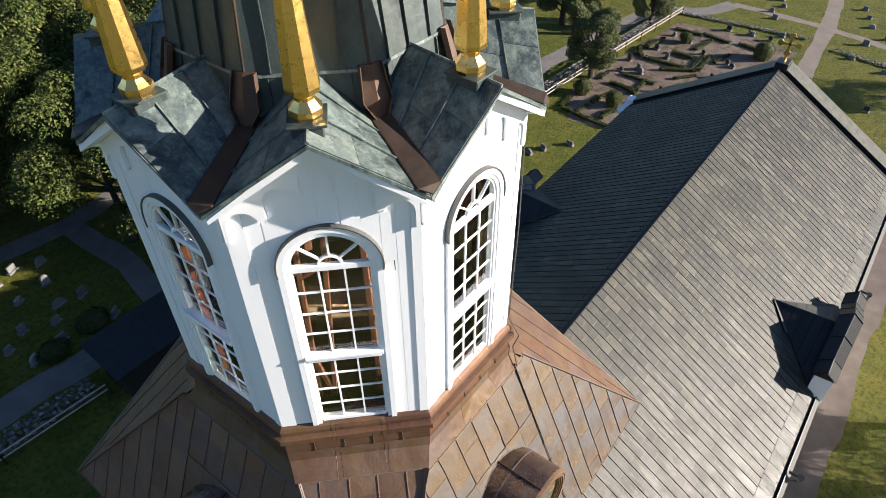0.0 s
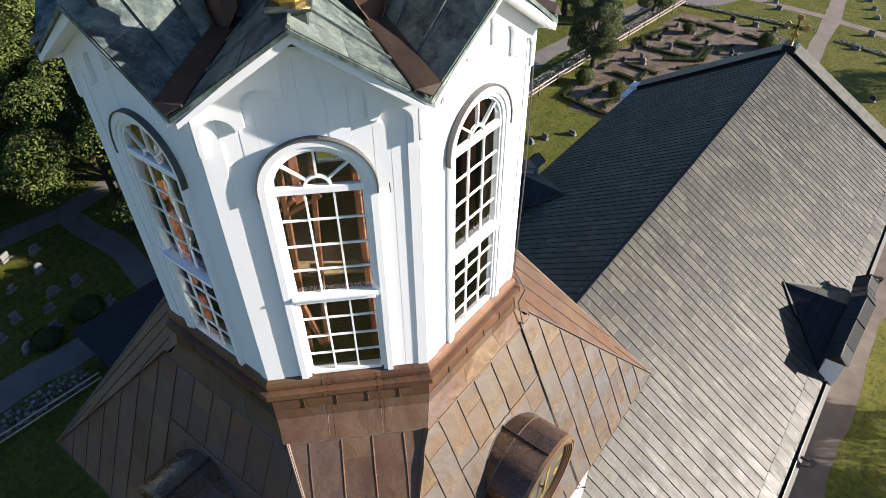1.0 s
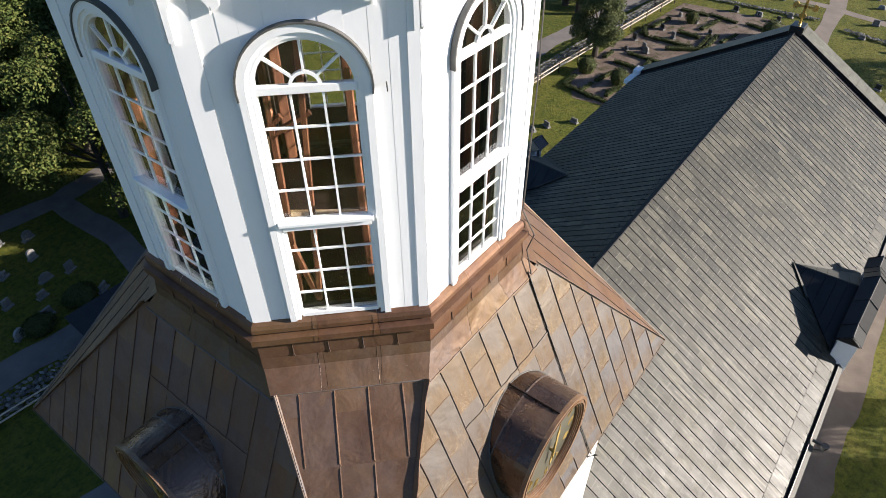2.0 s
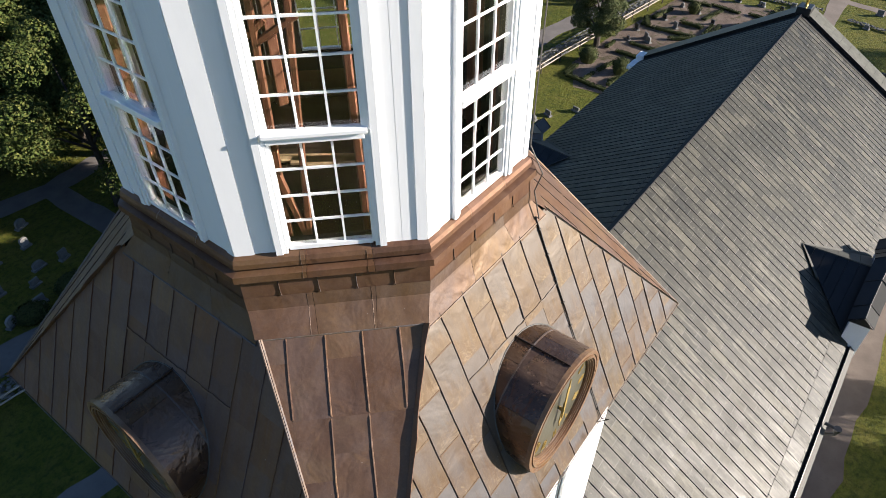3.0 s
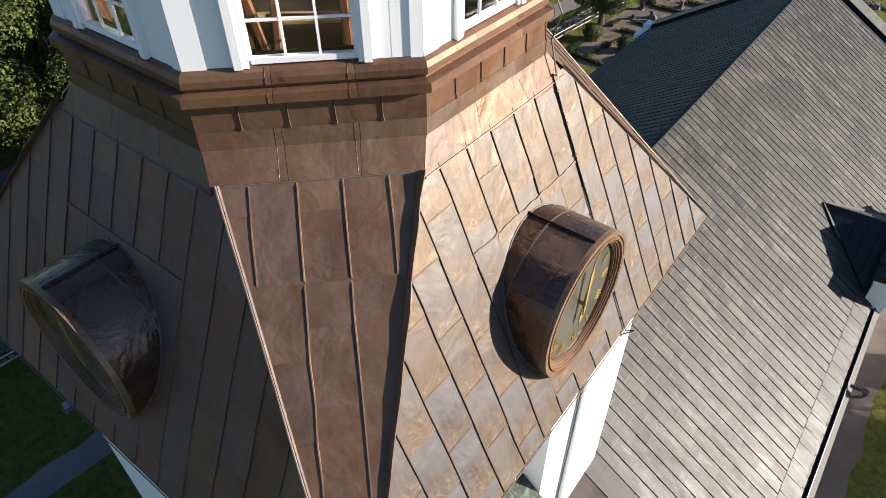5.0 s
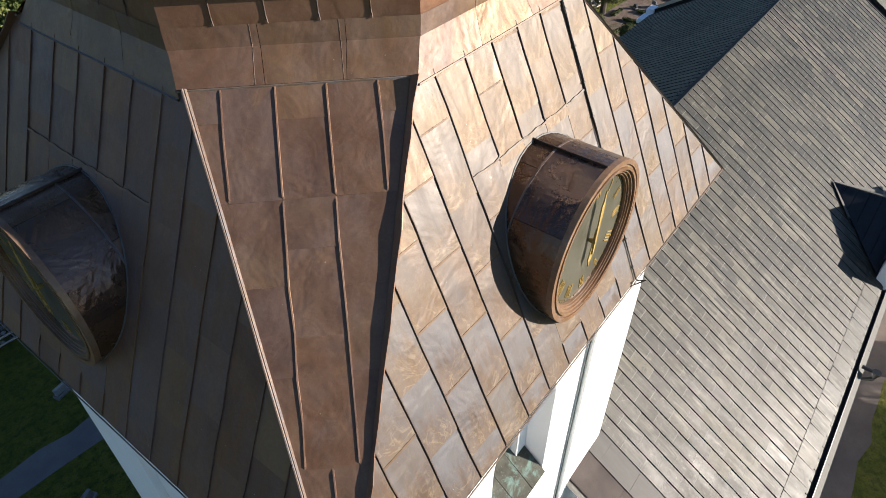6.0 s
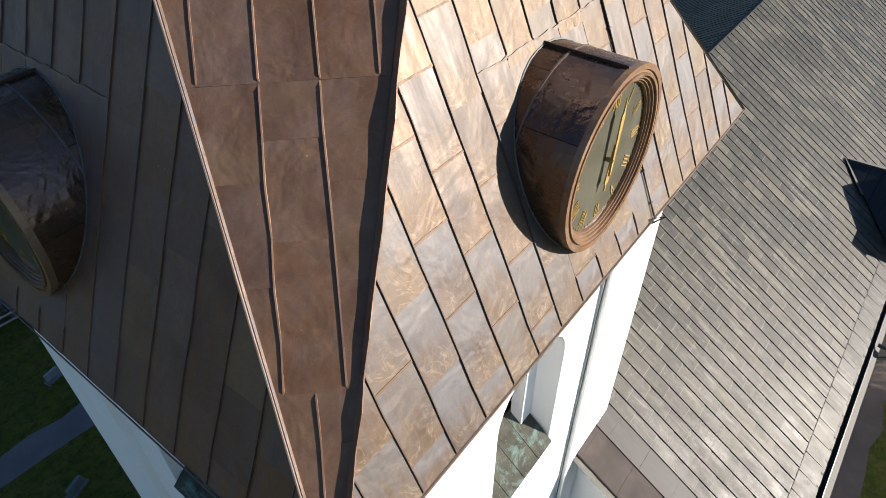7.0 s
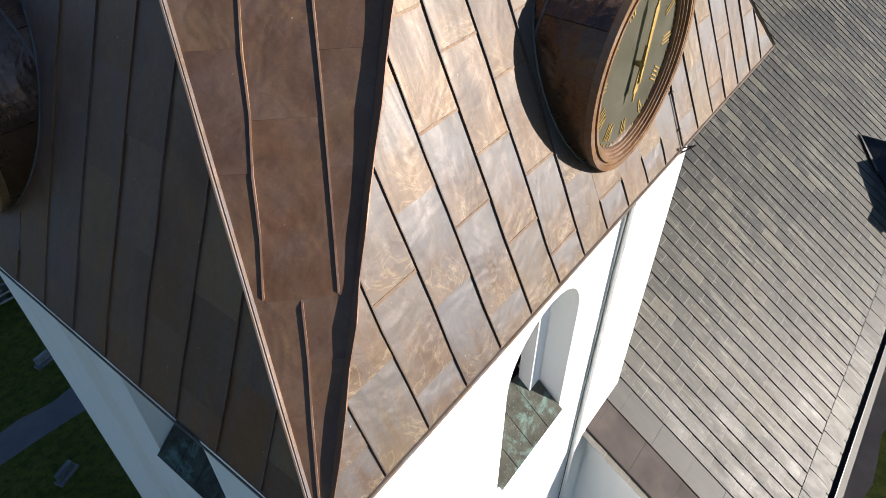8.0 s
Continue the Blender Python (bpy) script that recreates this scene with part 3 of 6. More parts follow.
for k in (0, 2, 4, 6):
    U, N = side_frame(k)
    bm = bmesh.new()
    arched_wall(bm, N * TW, U, N, TW, -0.2, 18.0, 0.88, 15.55, 13.30, 0.75)
    part("wall", bm, M_RENDER, tower)
    # inner frame of the bell opening, stepped back
    bm = bmesh.new()
    arched_wall(bm, N * (TW - 0.40), U, N, 0.875, 13.5, lambda u: 15.55 + math.sqrt(max(0, 0.875 ** 2 - u * u)) * 0.999 + 0.001, 0.58, 15.43, 13.6, 0.22)
    part("opening_frame", bm, M_TRIM, tower)
    # sloping sheet-metal sill in four plates
    for i in range(4):
        bm = bmesh.new()
        u0, u1 = -0.86 + 0.43 * i + 0.004, -0.86 + 0.43 * (i + 1) - 0.004
        a = [N * (TW + 0.07) + U * u0 + UP * 13.29, N * (TW + 0.07) + U * u1 + UP * 13.29, N * (TW - 0.66) + U * u1 + UP * 13.88, N * (TW - 0.66) + U * u0 + UP * 13.88]
        slab(bm, a, (N * 0.6 + UP).normalized(), 0.02)
        if i:
            box(bm, -0.006, 0.006, -0.45, 0.45, 0.0, 0.02, Matrix.Translation(N * (TW - 0.3) + U * u0 + UP * 13.60) @ Matrix(((U.x, -N.x * .78, N.x * .62, 0), (U.y, -N.y * .78, N.y * .62, 0), (0, .62, .78, 0), (0, 0, 0, 1))))
        part("sill_plate", bm, M_SILL, tower)
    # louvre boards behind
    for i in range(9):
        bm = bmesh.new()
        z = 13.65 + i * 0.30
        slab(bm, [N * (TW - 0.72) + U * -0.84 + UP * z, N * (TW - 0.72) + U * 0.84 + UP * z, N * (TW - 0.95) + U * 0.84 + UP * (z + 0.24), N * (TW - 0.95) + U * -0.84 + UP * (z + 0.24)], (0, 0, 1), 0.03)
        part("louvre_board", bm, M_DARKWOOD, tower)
# corner pilasters
for sx in (-1, 1):
    for sy in (-1, 1):
        bm = bmesh.new()
        i, o2 = 1.86, TP
        loop = [(i, TW - 0.3), (i, o2), (o2, o2), (o2, i), (TW - 0.3, i), (TW - 0.3, TW - 0.3)]
        lo = [bm.verts.new((sx * x, sy * y, -0.2)) for x, y in loop]
        hi = [bm.verts.new((sx * x, sy * y, 18.2)) for x, y in loop]
        bm.faces.new(lo[::-1])
        bm.faces.new(hi)
        for j in range(6):
            bm.faces.new((lo[j], lo[(j + 1) % 6], hi[(j + 1) % 6], hi[j]))
        part("pilaster", bm, M_RENDER, tower)
# white eave cornice under the copper
for k in (0, 2, 4, 6):
    U, N = side_frame(k)
    for lo, hi, out in ((17.72, 17.95, 3.68), (17.95, 18.12, 3.82), (18.12, 18.29, 4.06)):
        bm = bmesh.new()
        w = out
        loop = [U * -w + N * out, U * w + N * out, U * (TW - 0.2) + N * (TW - 0.2), U * -(TW - 0.2) + N * (TW - 0.2)]
        slab(bm, [p + UP * lo for p in loop], UP, hi - lo - 0.003)
        part("eave_cornice", bm, M_RENDER, tower)

# copper roof of the tower: four broad faces and four corner triangles
JA, JB, JZ = 2.59, 2.77, 21.60
top_ring = octa(JA, JB, JZ)
corner = [Vector((-EAVE, -EAVE, EZ)), Vector((EAVE, -EAVE, EZ)), Vector((EAVE, EAVE, EZ)), Vector((-EAVE, EAVE, EZ))]
bm = bmesh.new()
tv = [bm.verts.new(p * 0.992 - UP * 0.03) for p in top_ring]
cv = [bm.verts.new(p * 0.997 - UP * 0.03) for p in corner]
for i in range(4):
    bm.faces.new((cv[i], cv[(i + 1) % 4], tv[2 * i + 1], tv[2 * i]))
    bm.faces.new((cv[(i + 1) % 4], tv[(2 * i + 2) % 8], tv[2 * i + 1]))
bm.faces.new(cv[::-1])
part("roof_deck", bm, M_DARKWOOD, tower)
rng = random.Random(11)
WJ = JB * math.sqrt(2) - JA
for i in range(4):
    U, N = side_frame(2 * i)
    o = N * EAVE + UP * EZ
    V = (N * JA + UP * JZ) - o
    L = V.length
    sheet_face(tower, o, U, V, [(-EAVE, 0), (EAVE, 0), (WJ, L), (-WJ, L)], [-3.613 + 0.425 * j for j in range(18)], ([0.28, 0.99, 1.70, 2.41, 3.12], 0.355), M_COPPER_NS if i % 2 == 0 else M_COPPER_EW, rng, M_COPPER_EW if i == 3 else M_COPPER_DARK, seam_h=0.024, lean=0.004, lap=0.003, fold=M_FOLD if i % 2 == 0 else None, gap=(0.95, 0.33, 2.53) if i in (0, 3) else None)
    if i in (0, 3):
        n = U.cross(V).normalized()
        v = V.normalized()
        for j in range(5):
            bm = bmesh.new()
            a, b = -1.06 + 0.425 * j, -1.06 + 0.425 * (j + 1)
            line = [(a + (b - a) * m / 5, 2.525 + rng.uniform(-0.012, 0.012)) for m in range(6)]
            for (u0, w0), (u1, w1) in zip(line, line[1:]):
                slab(bm, [o + U * u0 + v * (w0 - 0.012) + n * 0.012, o + U * u1 + v * (w1 - 0.012) + n * 0.012, o + U * u1 + v * (w1 + 0.012) + n * 0.012, o + U * u0 + v * (w0 + 0.012) + n * 0.012], n, 0.010)
            part("cross_fold", bm, M_COPPER_NS if i == 0 else M_COPPER_EW, tower)
    U, N = side_frame(2 * i + 1)
    tip = N * (EAVE * math.sqrt(2)) + UP * EZ
    mid = N * JB + UP * JZ
    V = mid - tip
    L = V.length
    half = (JA - WJ) * math.sqrt(0.5)
    zones = ((0.0, 1.41, [0.0], [0.75]), (1.41, 3.56, [-0.213, 0.21], [2.13, 2.85]), (3.56, L, [-0.63, -0.20, 0.215, 0.635], [4.2]))
    for v0, v1, seams, cross in zones:
        zone = cut([(-0.012, 0), (0.012, 0), (half, L), (-half, L)], -9, 9, v0, v1)
        sheet_face(tower, tip, U, V, zone, seams, (cross, 0.3), M_COPPER_BROACH, rng, M_SEAM_EDGE if i == 3 else M_COPPER_DARK, seam_h=0.019, lap=0.002, seam_w=0.006)
# rolled copper hips along the broach edges
for i in range(4):
    for a, b in ((corner[i], top_ring[2 * i]), (corner[i], top_ring[(2 * i - 1) % 8])):
        if i != 1 and b is top_ring[2 * i]:
            continue
        bm = bmesh.new()
        n = (Vector((a.x, a.y, 0)).normalized() + UP).normalized() * 0.012
        if b is not top_ring[2 * i]:
            d = (side_frame((2 * i - 2) % 8)[1] * 0.8 + UP * 0.6).normalized()
            strip_bm = bmesh.new()
            slab(strip_bm, [a, b] + [a.lerp(b, m / 12) + d * (0.042 + rng.uniform(-0.005, 0.005)) for m in range(12, -1, -1)], side_frame(2 * i - 1)[0], 0.010)
            part("hip_strip", strip_bm, M_COPPER, tower)
        tube(bm, [a + n + (b - a) * t for t in (0, 0.2, 0.4, 0.6, 0.8, 1.0)], 0.017, 6)
        part("hip_roll", bm, M_COPPER, tower)
    # tall folded edge on one side of each broach
    if i == 1:
        continue
    a, b = corner[i], top_ring[2 * i]
    side = (side_frame(2 * i)[1] + UP * 0.45).normalized()
    bm = bmesh.new()
    tops = [(f, 0.055 + 0.035 * f + rng.uniform(-0.018, 0.018)) for f in [j / 18 for j in range(19)]]
    slab(bm, [a - side * 0.01, b - side * 0.01] + [a.lerp(b, f) + side * h for f, h in tops[::-1]], side_frame(2 * i)[0], 0.012)
    part("hip_fold", bm, M_COPPER_BROACH, tower)
# folded drip edge at the eave
for i in range(4):
    a, b = corner[i], corner[(i + 1) % 4]
    N = side_frame(2 * i)[1]
    bm = bmesh.new()
    slab(bm, [a + N * 0.02 - UP * 0.022, b + N * 0.02 - UP * 0.022, b + N * 0.02 + UP * 0.012, a + N * 0.02 + UP * 0.012], N, 0.008)
    part("drip_edge", bm, M_COPPER, tower)

# ---- lantern ----
LA = 2.43
LW = LA * math.tan(radians(22.5))
BASE, SHOULDER, PEAK = 22.50, 26.33, 27.02
lantern = thing("church_lantern", "white boarded octagonal lantern with gabled sides and patinated copper roofs", "lantern")


def ring_piece(k, levels, u0, u1):
    """A moulding on side k between the fractions u0 and u1 of its length, through levels (a, b, z); returns a bmesh."""
    bm = bmesh.new()
    prev = None
    for a, b, z in levels:
        r = octa(a, b, z[k % 2] if isinstance(z, tuple) else z)
        p, q2 = r[k], r[(k + 1) % 8]
        cur = [bm.verts.new(p + (q2 - p) * u0), bm.verts.new(p + (q2 - p) * u1)]
        if prev:
            bm.faces.new((prev[0], prev[1], cur[1], cur[0]))
        else:
            first = cur
        prev = cur
    return bm


CORN = [(2.40, 2.40, 22.56), (2.44, 2.44, 22.55), (2.485, 2.485, 22.52), (2.505, 2.505, 22.47), (2.505, 2.505, 22.41), (2.47, 2.47, 22.385), (2.47, 2.47, 22.37), (2.56, 2.56, 22.35), (2.565, 2.565, 22.265), (2.40, 2.40, 22.26)]
FRZ = [(2.49, 2.50, 22.275), (2.497, 2.512, 21.985)]
SKIRT = [(2.503, 2.518, 22.0), (2.515, 2.545, 21.83), (2.525, 2.57, 21.805), (2.645, 2.785, (21.53, 21.61)), (2.635, 2.775, (21.515, 21.595))]
for k in range(8):
    for a, b in ((0, 0.36), (0.36, 0.70), (0.70, 1.0)):
        part("cornice_piece", ring_piece(k, CORN, a + (0.001 if a else 0), b - (0.001 if b < 1 else 0)), M_COPPER_BAND, lantern)
        part("skirt_sheet", ring_piece(k, SKIRT, a + (0.001 if a else 0), b - (0.001 if b < 1 else 0)), M_COPPER_BROACH if k % 2 else M_COPPER_SKIRT, lantern)
    part("frieze_sheet", ring_piece(k, FRZ, 0, 1), M_COPPER_BAND, lantern)
    U, N = side_frame(k)
    # standing folds on frieze and joints on cornice and skirt
    for f in (-0.625, -0.205, 0.205, 0.62):
        bm = bmesh.new()
        fr = 2.49 if k % 2 == 0 else 2.50
        tube(bm, [N * (fr + 0.006) + U * f + UP * 22.26, N * (fr + 0.012) + U * (f + 0.003) + UP * 22.06, N * (fr + 0.024) + U * (f + 0.012) + UP * 22.0], 0.007, 5)
        part("standing_seam", bm, M_COPPER_DARK, lantern)
    for f in (-0.345, 0.36) if k % 2 else ():
        bm = bmesh.new()
        pts = [(b, z) for a, b, z in CORN[1:9]]
        tube(bm, [N * (r + 0.002) + U * (f * 0.98) + UP * z for r, z in pts], 0.0026, 5)
        part("lap_joint", bm, M_COPPER_SKIRT, lantern)
        bm = bmesh.new()
        pts = [(b, z[1] if isinstance(z, tuple) else z) for a, b, z in SKIRT[:4]]
        tube(bm, [N * (r + 0.0008) + U * f + UP * z for r, z in pts], 0.002, 5)
        part("lap_joint", bm, M_COPPER_SKIRT, lantern)
    bm = bmesh.new()
    r = octa(JA + 0.06, JB + 0.012, JZ - (0.005 if k % 2 else 0.08))
    tube(bm, [r[k], r[(k + 1) % 8]], 0.012, 5)
    part("lap_joint", bm, M_COPPER, lantern)

# boarded walls: a core with an arched opening and upright boards on it
CW, ZS, ZB = 0.50, 25.42, 22.58
gable = lambda u: SHOULDER + (PEAK - SHOULDER) * (1 - min(1.0, abs(u) / LW))
rng = random.Random(5)
for k in range(8):
    U, N = side_frame(k)
    bm = bmesh.new()
    w_in = LW * (LA - 0.02) / LA
    arched_wall(bm, N * (LA - 0.02), U, N, w_in, 22.3, lambda u: gable(u) - 0.02, CW, ZS, ZB, 0.10)
    part("wall", bm, M_WHITE, lantern)
    # Added dark boarding: keeps sun off the white reveals and the inside dim.
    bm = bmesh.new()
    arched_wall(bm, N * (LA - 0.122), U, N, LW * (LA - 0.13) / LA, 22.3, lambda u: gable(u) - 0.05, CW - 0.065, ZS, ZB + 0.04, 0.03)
    part("added_dark_lining", bm, M_DARKWOOD, lantern)
    edges = [-LW, -0.80, -0.62, -0.46, -0.25, -0.05, 0.18, 0.38, 0.58, 0.74, 0.90, LW]
    for a, b in zip(edges, edges[1:]):
        bm = bmesh.new()
        a2, b2 = a + (0.0 if a == -LW else 0.0007), b - (0.0 if b == LW else 0.0007)
        n = 1 if (b2 <= -CW or a2 >= CW) else 6
        proud = rng.uniform(0, 0.0035) + (0.012 if b == LW or a == -LW else 0.0)
        us = [a2 + (b2 - a2) * i / n for i in range(n + 1)]
        if a2 < 0 < b2:
            us = sorted(us + [0.0])
        if a2 < -CW < b2:
            us = sorted(us + [-CW])
        if a2 < CW < b2:
            us = sorted(us + [CW])
        for p, q2 in zip(us, us[1:]):
            if q2 <= -CW + 1e-6 or p >= CW - 1e-6:
                lo0 = lo1 = BASE
            else:
                lo0, lo1 = (ZS + math.sqrt(max(0.0, CW * CW - x * x)) for x in (p, q2))
            f = [N * (LA - 0.021) + U * p + UP * lo0, N * (LA - 0.021) + U * q2 + UP * lo1, N * (LA - 0.021) + U * q2 + UP * gable(q2), N * (LA - 0.021) + U * p + UP * gable(p)]
            slab(bm, f, N, 0.021 + proud)
        bmesh.ops.remove_doubles(bm, verts=bm.verts[:], dist=0.0004)
        part("board", bm, M_WHITE, lantern)
    # raking round-arched frieze
    bm = bmesh.new()
    o = N * (LA + 0.004)
    rake = lambda u: PEAK + 0.0 - (PEAK - SHOULDER) * abs(u) / LW
    drops = [(-1.0, 25.87), (-0.59, 26.14), (-0.215, 26.40), (0.215, 26.40), (0.59, 26.14), (1.0, 25.87)]
    crowns = [26.265, 26.525, 26.79, 26.525, 26.265]
    arch_pts = [(-LW, 25.89), (-0.96, 25.87)]
    for (ua, za), (ub, zb), zc in zip(drops, drops[1:], crowns):
        a, b = ua + 0.042, ub - 0.042
        rad = (b - a) / 2
        arch_pts += [((a + b) / 2 - rad * math.cos(math.pi * j / 10), zc - rad + rad * math.sin(math.pi * j / 10)) for j in range(11)]
        arch_pts += [(ub - 0.042, zb + 0.03), (ub - 0.02, zb), (ub + 0.02, zb), (ub + 0.042, zb + 0.03)] if ub < 0.9 else []
    arch_pts += [(0.96, 25.87), (LW, 25.89)]
    for (u0, z0), (u1, z1) in zip(arch_pts, arch_pts[1:]):
        if u1 - u0 < 1e-4:
            continue
        spans = [(u0, z0, u1, z1)]
        if u0 < 0 < u1:
            zm = z0 + (z1 - z0) * (0 - u0) / (u1 - u0)
            spans = [(u0, z0, 0.0, zm), (0.0, zm, u1, z1)]
        for a0, b0, a1, b1 in spans:
            slab(bm, [o + U * a0 + UP * b0, o + U * a1 + UP * b1, o + U * a1 + UP * rake(a1), o + U * a0 + UP * rake(a0)], N, 0.045)
    bmesh.ops.remove_doubles(bm, verts=bm.verts[:], dist=0.0005)
    part("arched_frieze", bm, M_WHITE, lantern)
    # raking cornice mouldings under the roof edge
    for sgn in (-1, 1):
        for lo, hi, out in ((-0.02, 0.105, 0.245),):
            bm = bmesh.new()
            e = 0.955 * LW * (LA + out) / LA
            f = [o + U * 0 + UP * (PEAK + lo), o + U * (sgn * e) + UP * (SHOULDER + lo), o + U * (sgn * e) + UP * (SHOULDER + hi - 0.075), o + U * 0 + UP * (PEAK + hi)]
            slab(bm, f, N, out)
            part("raking_moulding", bm, M_TRIM, lantern)

# gable roofs, valleys and spire
RI, RO, RZI, RZO = 1.42, 2.72, 27.29, 27.14
VI, VO, VZI, VZO = 1.72, 2.88, 26.66, 26.41


def radial(angle, r, z):
    return Vector((r * math.cos(angle), r * math.sin(angle), z))


rng = random.Random(21)
for k in range(8):
    f0 = radians(-90 + 45 * k)
    for sgn in (-1, 1):
        fv = f0 + sgn * radians(22.5)
        A, B = radial(f0, RI, RZI), radial(f0, RO, RZO)
        C, D = radial(fv, VO, VZO), radial(fv, VI, VZI)
        nrm = (B - A).cross(C - A)
        if nrm.z < 0:
            nrm = -nrm
        nrm.normalize()

        def P(s, t):
            """s from spire to gable front, t from ridge to valley."""
            return (A * (1 - s) + B * s) * (1 - t) + (D * (1 - s) + C * s) * t

        bm = bmesh.new()
        slab(bm, [P(0, 0) - nrm * 0.16, P(0.70, 0) - nrm * 0.16, P(0.70, 1) - nrm * 0.16, P(0, 1) - nrm * 0.16], nrm, 0.044)
        part("roof_deck", bm, M_DARKWOOD, lantern)
        bm = bmesh.new()
        slab(bm, [P(0.86, 0) - nrm * 0.06, P(0.985, 0) - nrm * 0.06, P(0.985, 1) - nrm * 0.06, P(0.86, 1) - nrm * 0.06], nrm, 0.022)
        part("soffit_board", bm, M_TRIM, lantern)
        ss = [0, 0.30, 0.64, 1.0]
        for i, (s0, s1) in enumerate(zip(ss, ss[1:])):
            ts = [0, 0.40 + 0.16 * (i % 2), 1.0]
            for t0, t1 in zip(ts, ts[1:]):
                bm = bmesh.new()
                lift = rng.uniform(0.0, 0.006)
                lo = [P(s0 + 0.003, t0 + 0.002), P(s1 - 0.003, t0 + 0.002), P(s1 - 0.003, t1 - 0.002), P(s0 + 0.003, t1 - 0.002)]
                slab(bm, [p - nrm * 0.03 for p in lo], nrm, 0.038 + lift)
                part("copper_sheet", bm, M_PATINA, lantern)
        for s in ss[1:-1]:
            bm = bmesh.new()
            d = (P(1, 0.5) - P(0, 0.5)).normalized()
            pts = [P(s, t) for t in (0.02, 0.3, 0.6, 0.93)]
            for p, q2 in zip(pts, pts[1:]):
                slab(bm, [p - d * 0.008, p + d * 0.008, q2 + d * 0.008, q2 - d * 0.008], nrm, 0.035)
            part("standing_seam", bm, M_PATINA, lantern)
        # edge strip along the gable front
        bm = bmesh.new()
        slab(bm, [P(1.0, 0.0), P(1.0, 1.0), P(1.0, 1.0) - UP * 0.04, P(1.0, 0.0) - UP * 0.04], (B - A).normalized(), 0.012)
        part("edge_strip", bm, M_PATINA, lantern)
    # flat brown valley strip between this gable and the next
    fv = f0 + radians(22.5)
    f1 = f0 + radians(45)
    lift = UP * 0.03

    def on_slope(f, s, t):
        a = radial(f, RI, RZI).lerp(radial(f, RO, RZO), s)
        b = radial(fv, VI, VZI).lerp(radial(fv, VO, VZO), s)
        return a.lerp(b, t)

    bm = bmesh.new()
    q4 = [on_slope(f0, -0.02, 0.80), on_slope(f0, 1.02, 0.88), radial(fv, VO + 0.04, VZO + 0.02), on_slope(f1, 1.02, 0.88), on_slope(f1, -0.02, 0.80)]
    slab(bm, [p + lift for p in q4], UP, 0.012)
    part("valley_sheet", bm, M_VALLEY, lantern)
    for f in (f0, f1):
        bm = bmesh.new()
        tube(bm, [on_slope(f, -0.02, 0.80) + lift, on_slope(f, 1.02, 0.88) + lift], 0.014, 5)
        part("valley_edge", bm, M_VALLEY, lantern)
    # ridge roll
    bm = bmesh.new()
    tube(bm, [radial(f0, RI, RZI + 0.015), radial(f0, RO, RZO + 0.015)], 0.022, 6)
    part("ridge_roll", bm, M_PATINA, lantern)
    # folded flashing over the spire's hip, with a point in the valley and raised sides
    t = Vector((-math.sin(fv), math.cos(fv), 0))
    out = radial(fv, 1, 0)
    spine = [radial(fv, 1.84, 26.66), radial(fv, 1.775, 26.95), radial(fv, 1.665, 27.30)]
    for sgn in (-1, 1):
        edge = [spine[0], spine[1] + t * (0.16 * sgn) - out * 0.05, spine[2] + t * (0.12 * sgn) - out * 0.045]
        bm = bmesh.new()
        slab(bm, [spine[0], spine[1], edge[1]], out, 0.014)
        slab(bm, [spine[1], spine[2], edge[2], edge[1]], out, 0.014)
        part("flashing", bm, M_FLASH, lantern)
        bm = bmesh.new()
        for a, b in zip(edge, edge[1:]):
            slab(bm, [a, b, b + out * 0.065, a + out * 0.065], t * sgn, 0.010)
        part("flashing_upstand", bm, M_FLASH, lantern)
    bm = bmesh.new()
    tube(bm, [spine[0] + out * 0.03 + (spine[1] - spine[0]) * 0.35 + t * 0.07, spine[0] + out * 0.03 - UP * 0.005, spine[0] + out * 0.03 + (spine[1] - spine[0]) * 0.35 - t * 0.07], 0.010, 5)
    part("lead_edge", bm, M_LEADGREY, lantern)

SPA, SPZ, SPT = 1.62, 26.45, 38.5
spire = thing("church_spire", "tall octagonal spire clad in dark patinated copper", "spire")
bm = bmesh.new()
lathe(bm, [((SPA - 0.03) / math.cos(radians(22.5)), SPZ), (0.06, SPT - 0.2)], 8, None, radians(22.5))
part("spire_deck", bm, M_DARKWOOD, spire)
rng = random.Random(31)
for k in range(8):
    U, N = side_frame(k)
    o = N * SPA + UP * SPZ
    V = (N * 0.05 + UP * SPT) - o
    L = V.length
    w = SPA * math.tan(radians(22.5))
    full = [(-w, 0), (w, 0), (0.02, L), (-0.02, L)]
    sheet_face(spire, o, U, V, cut(full, -9, 9, 0.0, 0.80), [-0.40, 0.04, 0.44], ([], 0.0), M_PATINA_DARK, rng, M_PATINA_DARK, seam_h=0.035)
    sheet_face(spire, o, U, V, cut(full, -9, 9, 0.80, L), [-0.36, -0.03, 0.33], ([2.3, 3.8, 5.3, 6.8, 8.3, 9.8], 0.55), M_PATINA_DARK, rng, M_PATINA_DARK, seam_h=0.045)
    nrm = U.cross(V).normalized()
    bm = bmesh.new()
    slab(bm, [o + U * (-w * 0.93) + V * (0.78 / L) + nrm * 0.014, o + U * (w * 0.93) + V * (0.78 / L) + nrm * 0.014, o + U * (w * 0.93) + V * (0.815 / L) + nrm * 0.014, o + U * (-w * 0.93) + V * (0.815 / L) + nrm * 0.014], nrm, 0.010)
    part("cross_fold", bm, M_PATINA, spire)
    a, b = o + U * w, N * 0.05 + UP * SPT
    bm = bmesh.new()
    tube(bm, [a, a + (b - a) * 0.3, a + (b - a) * 0.98], 0.022, 6)
    part("hip_roll", bm, M_VALLEY, spire)


